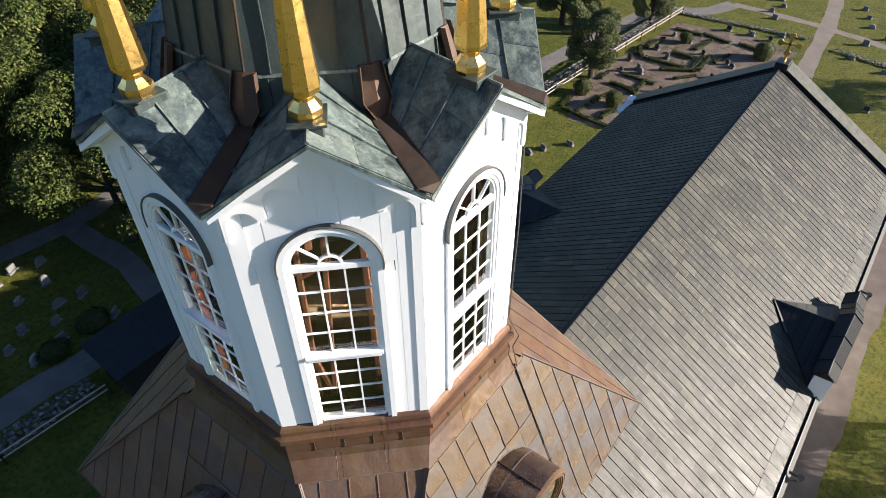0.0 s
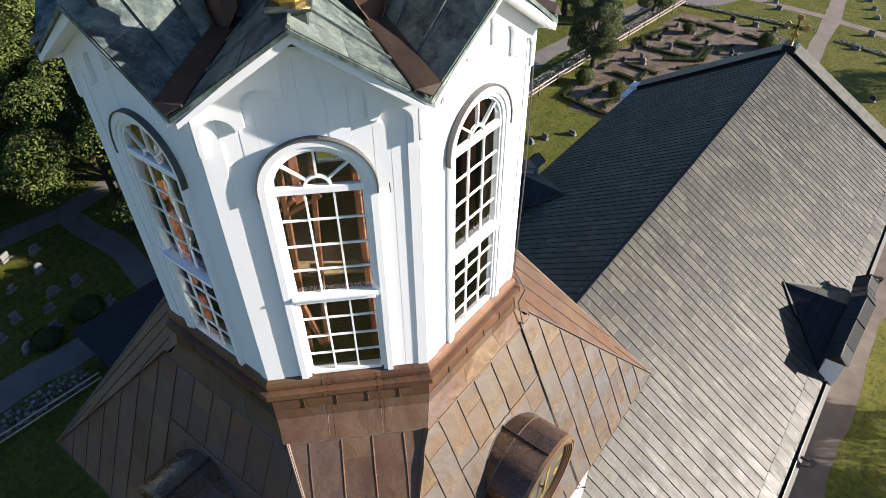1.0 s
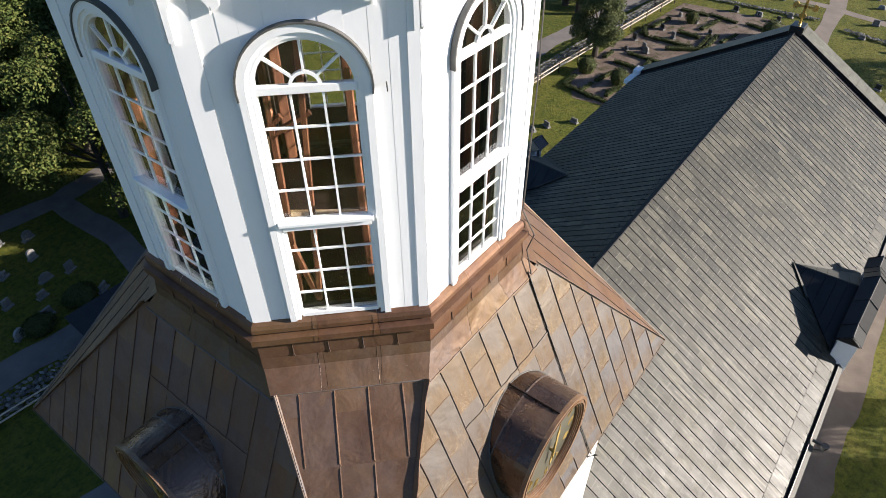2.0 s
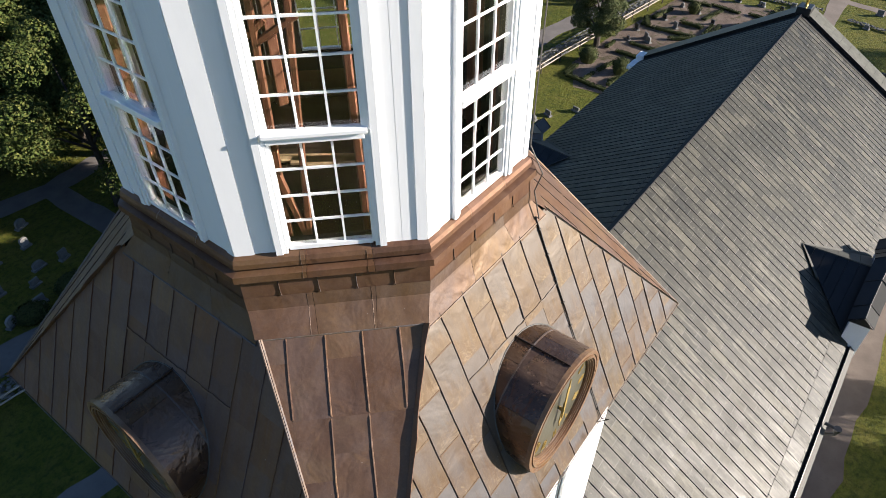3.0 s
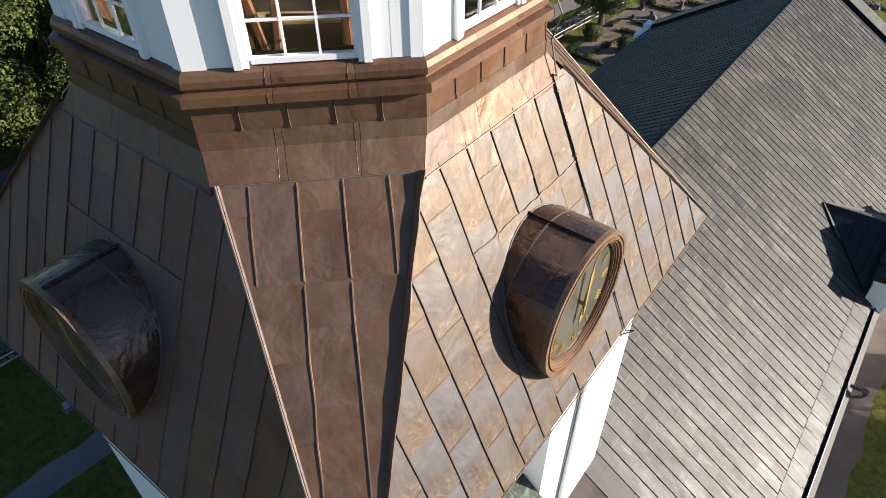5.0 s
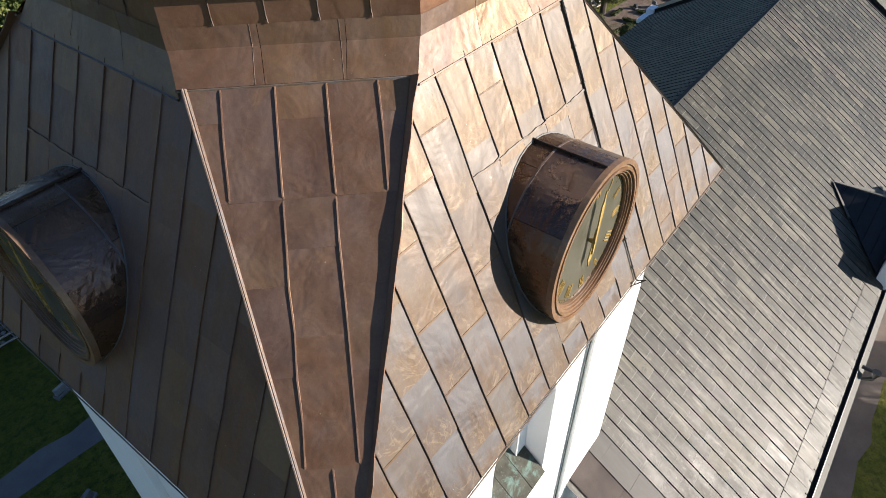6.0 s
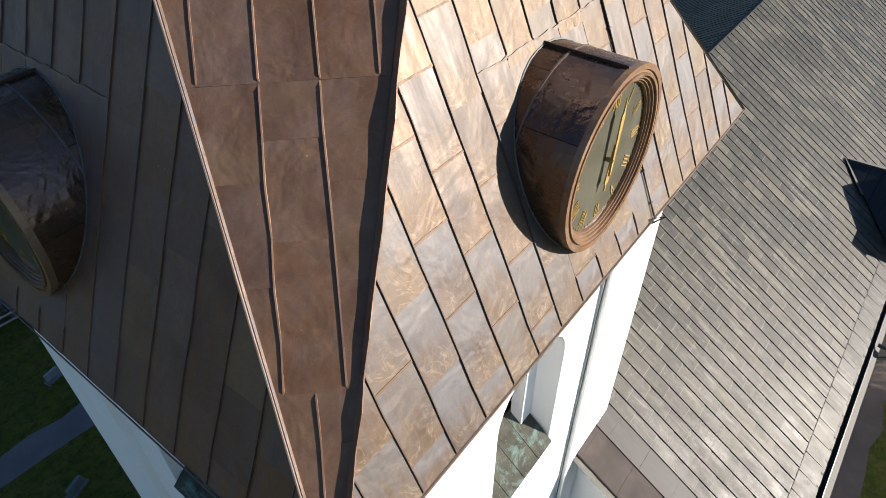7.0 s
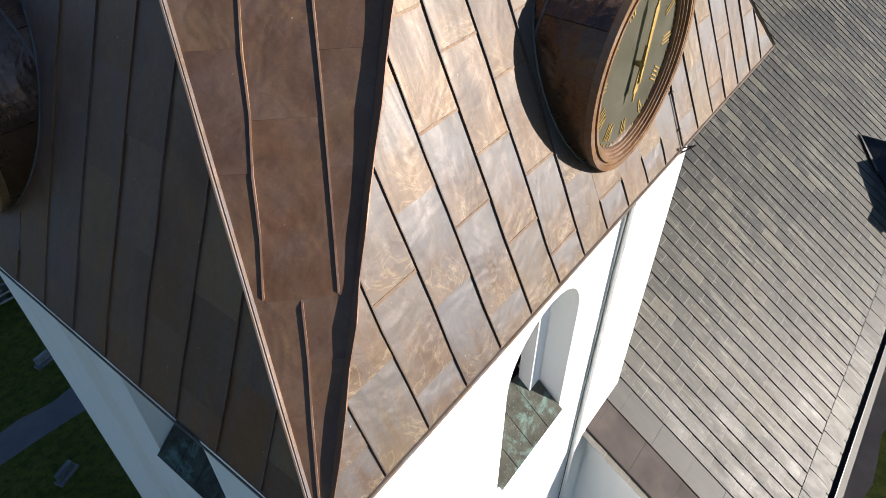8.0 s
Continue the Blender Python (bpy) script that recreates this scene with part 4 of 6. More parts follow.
def gilded_pinnacle():
    """A gilded eight-sided obelisk on a moulded foot and a sheet-metal plinth."""
    t = thing("gilded_pinnacle", "gilded eight-sided pinnacle on a moulded foot at a gable", "pinnacle", "pinnacles round the spire")
    bm = bmesh.new()
    box(bm, -0.20, 0.20, -0.15, 0.15, -0.32, -0.03, None, 0.01)
    plinth = part("plinth", bm, M_PATINA_DARK, t, "patinated copper plinth")
    bm = bmesh.new()
    box(bm, -0.225, 0.20, -0.19, 0.19, -0.03, -0.005, None, 0.006)
    part("plinth_plate", bm, M_PATINA_DARK, plinth, "patinated cover plate")
    bm = bmesh.new()
    lathe(bm, [(0.15, -0.004), (0.165, 0.03), (0.165, 0.09), (0.13, 0.13), (0.10, 0.17), (0.10, 0.20), (0.135, 0.235), (0.165, 0.25)], 8, None, radians(22.5))
    part("foot", bm, M_GOLD, t)
    bm = bmesh.new()
    lathe(bm, [(0.165, 0.251), (0.172, 0.30), (0.030, 2.35), (0.028, 2.40)], 8, None, radians(22.5))
    part("obelisk", bm, M_GOLD, t)
    bm = bmesh.new()
    lathe(bm, [(0.02, 2.40), (0.09, 2.46), (0.11, 2.53), (0.09, 2.60), (0.02, 2.66)], 8, None, radians(22.5))
    part("ball", bm, M_GOLD, t)
    return t


PIN_R, PIN_Z = 2.32, 27.22
first = gilded_pinnacle()
first.matrix_basis = pose(0, -PIN_R, PIN_Z, 0, 0, 90)
for k in range(1, 8):
    f0 = -90 + 45 * k
    copy_thing(first, pose(PIN_R * math.cos(radians(f0)), PIN_R * math.sin(radians(f0)), PIN_Z, 0, 0, f0 + 180))


def arched_window():
    """A tall arched window, built in the plane y = 0 (outside: -y): casing, transoms, glazing bars, panes, metal hood."""
    w = thing("arched_window", "white arched window with small panes, a fanlight and a grey metal hood", "window", "windows round the lantern", "structure")
    g, z0, zt0, zt1, zs0, zs = 0.432, 22.62, 23.86, 23.98, 25.36, 25.42

    def arch_band(bm, r0, r1, y0, y1, a0=0.0, a1=math.pi, n=18):
        """A bent bar between two radii."""
        prev = None
        for i in range(n + 1):
            a = a0 + (a1 - a0) * i / n
            c, s = math.cos(a), math.sin(a)
            q2 = [bm.verts.new((r * c, y, zs + r * s)) for r, y in ((r0, y0), (r1, y0), (r1, y1), (r0, y1))]
            if prev:
                for j in range(4):
                    bm.faces.new((prev[j], prev[(j + 1) % 4], q2[(j + 1) % 4], q2[j]))
            else:
                bm.faces.new(q2)
            prev = q2
        bm.faces.new(prev[::-1])

    for r0, r1, y0, y1, nm in ((0.505, 0.575, -0.055, 0.02, "casing_outer"), (0.455, 0.512, -0.035, 0.04, "casing_inner"), (0.425, 0.462, -0.012, 0.06, "sash_frame")):
        bm = bmesh.new()
        arch_band(bm, r0, r1, y0, y1)
        for s in (-1, 1):
            xs = sorted((s * r0, s * r1))
            box(bm, xs[0], xs[1], y0, y1, 22.545 if nm != "sash_frame" else 22.6, zs)
        if nm == "sash_frame":
            box(bm, -0.432, 0.432, y0, y1, 22.57, z0)
        sash = part(nm, bm, M_TRIM, w)
    bm = bmesh.new()
    arch_band(bm, 0.575, 0.592, -0.07, 0.01, radians(-8), radians(188), 26)
    part("hood", bm, M_LEADGREY, w, "grey weathered metal hood")
    bm = bmesh.new()
    box(bm, -0.45, 0.45, -0.05, 0.05, zt0, zt1, None, 0.008)
    box(bm, -0.48, 0.48, -0.085, 0.0, zt1 - 0.045, zt1 - 0.002, None, 0.006)
    part("transom", bm, M_TRIM, w)
    bm = bmesh.new()
    box(bm, -0.45, 0.45, -0.018, 0.05, zs0, zs + 0.02, None, 0.006)
    part("transom", bm, M_TRIM, w)
    b = 0.0105
    for x in (-0.144, 0.144):
        for a0, a1 in ((z0, zt0), (zt1, zs0)):
            bm = bmesh.new()
            box(bm, x - b, x + b, 0.006, 0.034, a0, a1)
            part("glazing_bar", bm, M_TRIM, sash)
    rows = [[z0 + (zt0 - z0) * i / 4 for i in range(5)], [zt1 + (zs0 - zt1) * i / 4 for i in range(5)]]
    for r in rows:
        for z in r[1:-1]:
            bm = bmesh.new()
            box(bm, -g, g, 0.008, 0.032, z - b, z + b)
            part("glazing_bar", bm, M_TRIM, sash)
        for i in range(4):
            for j in range(3):
                bm = bmesh.new()
                x0, x1 = (-g, -0.144, 0.144, g)[j], (-0.144, 0.144, g)[j]
                box(bm, x0 + 0.005, x1 - 0.005, 0.018, 0.022, r[i] + 0.005, r[i + 1] - 0.005, pose(0, 0, 0))
                p = part("pane", bm, M_GLASS, sash)
                p.visible_shadow = False
    bm = bmesh.new()
    arch_band(bm, 0.115, 0.145, 0.0, 0.04, n=12)
    part("fan_hub", bm, M_TRIM, sash)
    for a in (40, 90, 140):
        bm = bmesh.new()
        box(bm, 0.14, 0.435, 0.0, 0.04, -b, b, Matrix.Translation((0, 0, zs)) @ Matrix.Rotation(radians(-a), 4, 'Y'))
        part("glazing_bar", bm, M_TRIM, sash)
    for a0, a1, r0, r1 in ((2, 38, 0.147, 0.43), (42, 88, 0.147, 0.43), (92, 138, 0.147, 0.43), (142, 178, 0.147, 0.43), (2, 178, 0.004, 0.113)):
        bm = bmesh.new()
        arch_band(bm, r0, r1, 0.018, 0.022, radians(a0), radians(a1), 10)
        p = part("pane", bm, M_GLASS, sash)
        p.visible_shadow = False
    return w


first = arched_window()
first.matrix_basis = pose(0, -LA, 0)
for k in range(1, 8):
    N = side_frame(k)[1]
    copy_thing(first, pose(N.x * LA, N.y * LA, 0, 0, 0, 45 * k))

# iron eye bolt in the south-west wall
hook = thing("eye_bolt", "small iron eye bolt driven into the white boarding", "bolt")
U, N = side_frame(7)
p = N * (LA + 0.02) + U * 0.70 + UP * 25.42
bm = bmesh.new()
tube(bm, [p, p + N * 0.09], 0.007, 6)
part("shank", bm, M_WIRE, hook)
bm = bmesh.new()
tube(bm, [p + N * (0.115 + 0.025 * math.cos(a)) + UP * (0.025 * math.sin(a)) for a in [2 * math.pi * i / 12 for i in range(13)]], 0.006, 5)
part("ring", bm, M_WIRE, hook)

# inside of the lantern
bm = bmesh.new()
lathe(bm, [(2.42, 21.78), (2.42, 21.85)], 8, None, radians(22.5))
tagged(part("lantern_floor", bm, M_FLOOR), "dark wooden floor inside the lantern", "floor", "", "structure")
rng = random.Random(41)
# Pale planks: the patch of sun on the floor is put into their colour.
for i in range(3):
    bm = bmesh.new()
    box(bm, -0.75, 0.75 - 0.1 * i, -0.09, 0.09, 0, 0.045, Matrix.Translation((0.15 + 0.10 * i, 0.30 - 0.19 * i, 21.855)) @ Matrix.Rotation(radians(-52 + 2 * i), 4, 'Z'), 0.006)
    tagged(part("loose_plank", bm, M_PLANK), "bare plank lying on the lantern floor, sunlight painted into its colour", "plank", "planks on the lantern floor")
for k in range(8):
    fv = radians(-90 + 45 * k + 22.5)
    p = radial(fv, 2.25, 0)
    t = Vector((-math.sin(fv), math.cos(fv), 0))
    post = thing("timber_post", "red-brown hewn corner post with diagonal braces", "post", "posts in the lantern", "", (p.x, p.y, 21.85))
    bm = bmesh.new()
    box(bm, -0.09, 0.09, -0.09, 0.09, 0.0, 4.6, Matrix.Rotation(fv, 4, 'Z'), 0.02)
    part("post", bm, M_TIMBER, post)
    for s in (-1, 1):
        bm = bmesh.new()
        tube(bm, [t * (0.08 * s) + UP * 3.1, t * (0.72 * s) - Vector((math.cos(fv), math.sin(fv), 0)) * 0.22 + UP * 4.4], 0.065, 5)
        part("brace", bm, M_TIMBER, post)
for i, (a, z) in enumerate(((10, 25.9), (100, 26.05))):
    bm = bmesh.new()
    box(bm, -2.2, 2.2, -0.08, 0.08, z, z + 0.16, Matrix.Rotation(radians(a), 4, 'Z') @ Matrix.Translation((0, 0.35 * (-1) ** i, 0)), 0.015)
    tagged(part("tie_beam", bm, M_TIMBER), "red-brown hewn tie beam across the lantern", "beam", "beams in the lantern")
for a, b, r in (((-1.46, -0.66, 21.9), (-1.40, -0.72, 26.0), 0.045), ((-1.30, -0.82, 21.9), (-1.11, -1.01, 26.0), 0.042), ((-0.80, -1.32, 21.9), (-0.83, -1.30, 26.0), 0.05), ((-1.30, -0.80, 21.9), (-1.47, -0.68, 22.9), 0.05), ((-1.50, -0.62, 24.45), (-1.34, -0.79, 24.64), 0.04), ((-1.43, -0.69, 24.40), (-1.12, -1.0, 24.66), 0.04), ((-1.42, -0.70, 25.3), (-1.12, -1.0, 25.95), 0.05), ((-1.0, 0.9, 21.9), (-1.5, 0.7, 24.6), 0.08), ((-1.8, 0.2, 23.0), (-1.2, 1.5, 23.1), 0.07)):
    bm = bmesh.new()
    tube(bm, [a, b], r, 5)
    tagged(part("timber_strut", bm, M_TIMBER), "red-brown hewn strut inside the lantern", "strut", "struts in the lantern")
bm = bmesh.new()
box(bm, -0.10, 0.10, -0.10, 0.10, 25.6, 27.0, None, 0.02)
tagged(part("king_post", bm, M_TIMBER), "dark red-brown king post in the lantern's middle", "post")


# ---- clocks ----
def tower_clock():
    """A round clock in a copper drum that comes out of the roof; front in the plane y = 0, centre at the origin, the drum runs to +y."""
    c = thing("tower_clock", "round clock in a brown copper drum, gilt numerals and pointers", "clock", "clocks on the tower roof")
    R, D = 0.915, 1.15

    def ring(bm, r0, r1, y0, y1, n=56):
        prof = [(r0, y0), (r1, y0), (r1, y1), (r0, y1)]
        vs = [[bm.verts.new((r * math.sin(2 * math.pi * i / n), y, r * math.cos(2 * math.pi * i / n))) for r, y in prof] for i in range(n)]
        for i in range(n):
            for j in range(4):
                bm.faces.new((vs[i][j], vs[i][(j + 1) % 4], vs[(i + 1) % n][(j + 1) % 4], vs[(i + 1) % n][j]))

    # drum of bent sheets in two rings
    for y0, y1, off in ((0.04, 0.60, 0.3), (0.60, D, 0.9)):
        for s in range(5):
            bm = bmesh.new()
            a0, a1 = off + s * 2 * math.pi / 5, off + (s + 1) * 2 * math.pi / 5 - 0.006
            prev = None
            for i in range(15):
                a = a0 + (a1 - a0) * i / 14
                rr = R - 0.012 + (0.004 if y0 < 0.5 else 0.0)
                cur = [bm.verts.new((r * math.sin(a), y, r * math.cos(a))) for r, y in ((rr, y0), (rr + 0.01, y0), (rr + 0.01, y1), (rr, y1))]
                if prev:
                    for j in range(4):
                        bm.faces.new((prev[j], prev[(j + 1) % 4], cur[(j + 1) % 4], cur[j]))
                else:
                    bm.faces.new(cur)
                prev = cur
            bm.faces.new(prev[::-1])
            part("drum_sheet", bm, M_DRUM, c)
    bm = bmesh.new()
    ring(bm, R - 0.002, R + 0.010, 0.585, 0.605)
    part("drum_seam", bm, M_COPPER, c)
    bm = bmesh.new()
    slab(bm, [(-0.008, 0.04, R), (0.008, 0.04, R), (0.008, D, R), (-0.008, D, R)], (0, 0, 1), 0.03)
    part("drum_seam", bm, M_COPPER_DARK, c)
    # soldered bead where the drum meets the sloping roof
    bm = bmesh.new()
    pts = []
    for i in range(41):
        a = 2 * math.pi * i / 40
        y = 3.96 - 4.14 + (19.62 + (R + 0.01) * math.cos(a) - 18.33) * 0.474
        if y > 0.06:
            pts.append((a if a < math.pi else a - 2 * math.pi, ((R + 0.006) * math.sin(a), y - 0.01, (R + 0.006) * math.cos(a))))
    tube(bm, [p for a, p in sorted(pts)], 0.011, 5)
    part("solder_bead", bm, M_LEADGREY, c)
    for r0, r1, y0, y1 in ((0.868, 0.921, -0.012, 0.05), (0.838, 0.868, 0.004, 0.05), (0.812, 0.840, -0.016, 0.05), (0.785, 0.813, 0.008, 0.08), (0.762, 0.787, 0.03, 0.09), (0.742, 0.764, 0.05, 0.095)):
        bm = bmesh.new()
        ring(bm, r0, r1, y0, y1)
        part("rim_moulding", bm, M_RIM, c)
    # Dark copper ring: the shade inside the rim is put into its colour.
    bm = bmesh.new()
    ring(bm, 0.741, 0.756, 0.085, 0.125)
    part("rim_reveal", bm, M_COPPER_DARK, c)
    bm = bmesh.new()
    ring(bm, 0.0005, 0.755, 0.07, 0.10)
    dial = part("dial", bm, M_DIAL, c, "grey-green painted dial")
    dial.matrix_basis = Matrix.Translation((0, 0.02, 0))
    # gilt hour numerals as strokes, minute marks
    strokes = {1: "I", 2: "II", 3: "III", 4: "IIII", 5: "V", 6: "VI", 7: "VII", 8: "VIII", 9: "IX", 10: "X", 11: "XI", 12: "XII"}
    for h in range(1, 13):
        bm = bmesh.new()
        a = radians(30 * h)
        txt = strokes[h]
        wid = {"I": 0.036, "V": 0.07, "X": 0.07}
        total = sum(wid[ch] for ch in txt)
        x = -total / 2
        m = Matrix.Rotation(a, 4, 'Y')
        for ch in txt:
            cx = x + wid[ch] / 2
            if ch == "I":
                box(bm, cx - 0.006, cx + 0.006, 0.062, 0.07, 0.53, 0.68, m)
            elif ch == "V":
                for s in (-1, 1):
                    box(bm, -0.006, 0.006, 0.062, 0.07, -0.075, 0.075, m @ Matrix.Translation((cx + s * 0.013, 0, 0.605)) @ Matrix.Rotation(radians(s * 10), 4, 'Y'))
            else:
                for s in (-1, 1):
                    box(bm, -0.006, 0.006, 0.061 + 0.002 * s, 0.07, -0.077, 0.077, m @ Matrix.Translation((cx, 0, 0.605)) @ Matrix.Rotation(radians(s * 17), 4, 'Y'))
            x += wid[ch]
        part("numeral", bm, M_GILT, dial)
    for i in range(60):
        bm = bmesh.new()
        r = 0.018 if i % 5 == 0 else 0.010
        box(bm, -r * 0.4, r * 0.4, 0.064, 0.07, 0.708, 0.734, Matrix.Rotation(radians(6 * i), 4, 'Y'))
        part("minute_mark", bm, M_GILT, dial)

    def pointer(name, angle, length, width, y):
        bm = bmesh.new()
        m = Matrix.Rotation(radians(angle), 4, 'Y')
        loop = [(-0.012, -0.16), (0.012, -0.16), (width, length * 0.72), (width * 0.4, length * 0.78), (0.004, length), (-0.004, length), (-width * 0.4, length * 0.78), (-width, length * 0.72)]
        slab(bm, [m @ Vector((x, y, z)) for x, z in loop], (0, -1, 0), 0.012)
        part(name, bm, M_GILT, c, "gilt pointer")

    pointer("minute_pointer", 4, 0.64, 0.036, 0.024)
    pointer("hour_pointer", 187, 0.33, 0.040, 0.040)
    bm = bmesh.new()
    lathe(bm, [(0.02, -0.04), (0.03, 0.02), (0.015, 0.05)], 12, Matrix.Translation((0, 0.058, 0)) @ Matrix.Rotation(radians(90), 4, 'X'))
    part("hub", bm, M_GILT, c)
    return c


M_DRUM = copper_new("drum_copper", 0.92, 0.72, (2, 2, 2), (0.18, 0.38), 0.75, 2.4, 0.3, 0.2, (1.06, 0.95, 0.90), 0.08, crumple=0.14)
M_RIM = copper_new("worn_rim_copper", 1.5, 0.35, (5, 5, 5), (0.34, 0.55), 0.4, 3.0, 0.2, 0.35, (1.06, 0.95, 0.80), 0.3)
M_GILT = plain("gilt_paint", (0.22, 0.15, 0.035), (0.40, 0.27, 0.075), 18.0, 0.55, 0.2)
CLK_Z, CLK_Y = 19.62, 3.96
first = tower_clock()
first.matrix_basis = pose(-0.05, -CLK_Y, CLK_Z)
copy_thing(first, pose(-CLK_Y, 0.05, CLK_Z, 0, 0, -90))

# ---- nave ----
RY, RZ, SL = -0.11, 13.135, 0.60        # ridge line and slope of the nave roof
NX0, NX1 = 2.30, 35.2                  # west and east ends of the roof
SE_Y, NE_Y = -8.15, 8.3                # eaves
nave = thing("church_nave", "long white rendered nave under a grey weathered metal roof", "nave")
CSL = 1 / math.sqrt(1 + SL * SL)


def roof_z(y):
    return RZ - SL * abs(y - RY)


bm = bmesh.new()
pts = [(SE_Y + 0.5, -0.2), (NE_Y - 0.5, -0.2), (NE_Y - 0.5, roof_z(NE_Y) + 0.2), (RY, RZ - 0.18), (SE_Y + 0.5, roof_z(SE_Y) + 0.2)]
slab(bm, [(NX0 + 0.25, y, z) for y, z in pts], (1, 0, 0), 0.6)
part("gable_wall", bm, M_RENDER, nave)
bm = bmesh.new()
slab(bm, [(NX1 - 0.5, y, z - (0.10 if z > 5 else 0)) for y, z in pts], (1, 0, 0), 0.45)
part("gable_wall", bm, M_RENDER, nave)
for y in (SE_Y + 0.5, NE_Y - 1.1):
    bm = bmesh.new()
    box(bm, NX0 + 0.85, NX1 - 0.5, y, y + 0.6, -0.2, roof_z(SE_Y if y < 0 else NE_Y) + 0.15)
    part("side_wall", bm, M_RENDER, nave)
# moulded eaves
for y0, y1, z0, z1 in ((SE_Y + 0.22, SE_Y + 0.5, -0.45, -0.22), (SE_Y + 0.05, SE_Y + 0.5, -0.22, -0.03)):
    bm = bmesh.new()
    box(bm, NX0 + 0.25, NX1 - 0.1, y0, y1, roof_z(SE_Y) + z0, roof_z(SE_Y) + z1)
    part("eave_cornice", bm, M_RENDER, nave)
# roof deck
SLOPES = {}
for sgn, ye in ((-1, SE_Y), (1, NE_Y)):
    nrm = Vector((0, sgn * SL, 1)).normalized()
    bm = bmesh.new()
    slab(bm, [(NX0, RY, RZ - 0.02), (NX1, RY, RZ - 0.02), (NX1, ye, roof_z(ye) - 0.02), (NX0, ye, roof_z(ye) - 0.02)], -nrm, 0.10)
    part("roof_deck", bm, M_UNDER, nave)
    SLOPES[sgn] = nrm

# the roof skin: narrow weathered metal panels in columns, folded over each other, with a standing seam between columns
COL, ROW, TH, LIP = 0.418, 0.66, 0.008, 0.016
SEAM0 = 2.486                          # the first standing seam
PW = COL / 2 - 0.0155
ARC = ((-1.0, 0.014), (-0.85, 0.003), (-0.4, 0.0), (0.4, 0.0), (0.85, 0.003), (1.0, 0.014))


def panel_points(v0, v1, rng):
    """Points (across, along, height) of one panel: a flat field, a bent-up lower lip with rounded corners."""
    j = [rng.uniform(-0.0022, 0.0022) for _ in range(3)]
    field = [(u * PW, v0 + d + LIP, TH + 0.007 + j[0] + j[1] * u) for u, d in ARC] + [(-PW, v1, TH + j[2]), (PW, v1, TH - j[2])]
    lip = [(u * PW, v0 + d + LIP, TH + 0.0072 + j[0] + j[1] * u) for u, d in ARC]
    return field, lip, [(u * PW, v0 + d, TH + 0.003) for u, d in ARC], [(u * PW, v0 + d - 0.001, 0.0) for u, d in ARC]


def panel_mesh_data(v0, v1, rng):
    field, lip, edge, foot = panel_points(v0, v1, rng)
    return field + lip + edge + foot, [(0, 1, 2, 3, 4, 5, 7, 6)] + [(i + 14, i + 15, i + 9, i + 8) for i in range(5)] + [(i + 20, i + 21, i + 15, i + 14) for i in range(5)]


rng = random.Random(77)
PANEL_MESHES = []
for v in range(4):
    pv, pf = panel_mesh_data(0.0, ROW + 0.02, rng)
    me = bpy.data.meshes.new("roof_panel")
    me.from_pydata(pv, [], pf)
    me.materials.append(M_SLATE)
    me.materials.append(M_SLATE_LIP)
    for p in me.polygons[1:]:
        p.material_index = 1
    me.update()
    PANEL_MESHES.append(me)


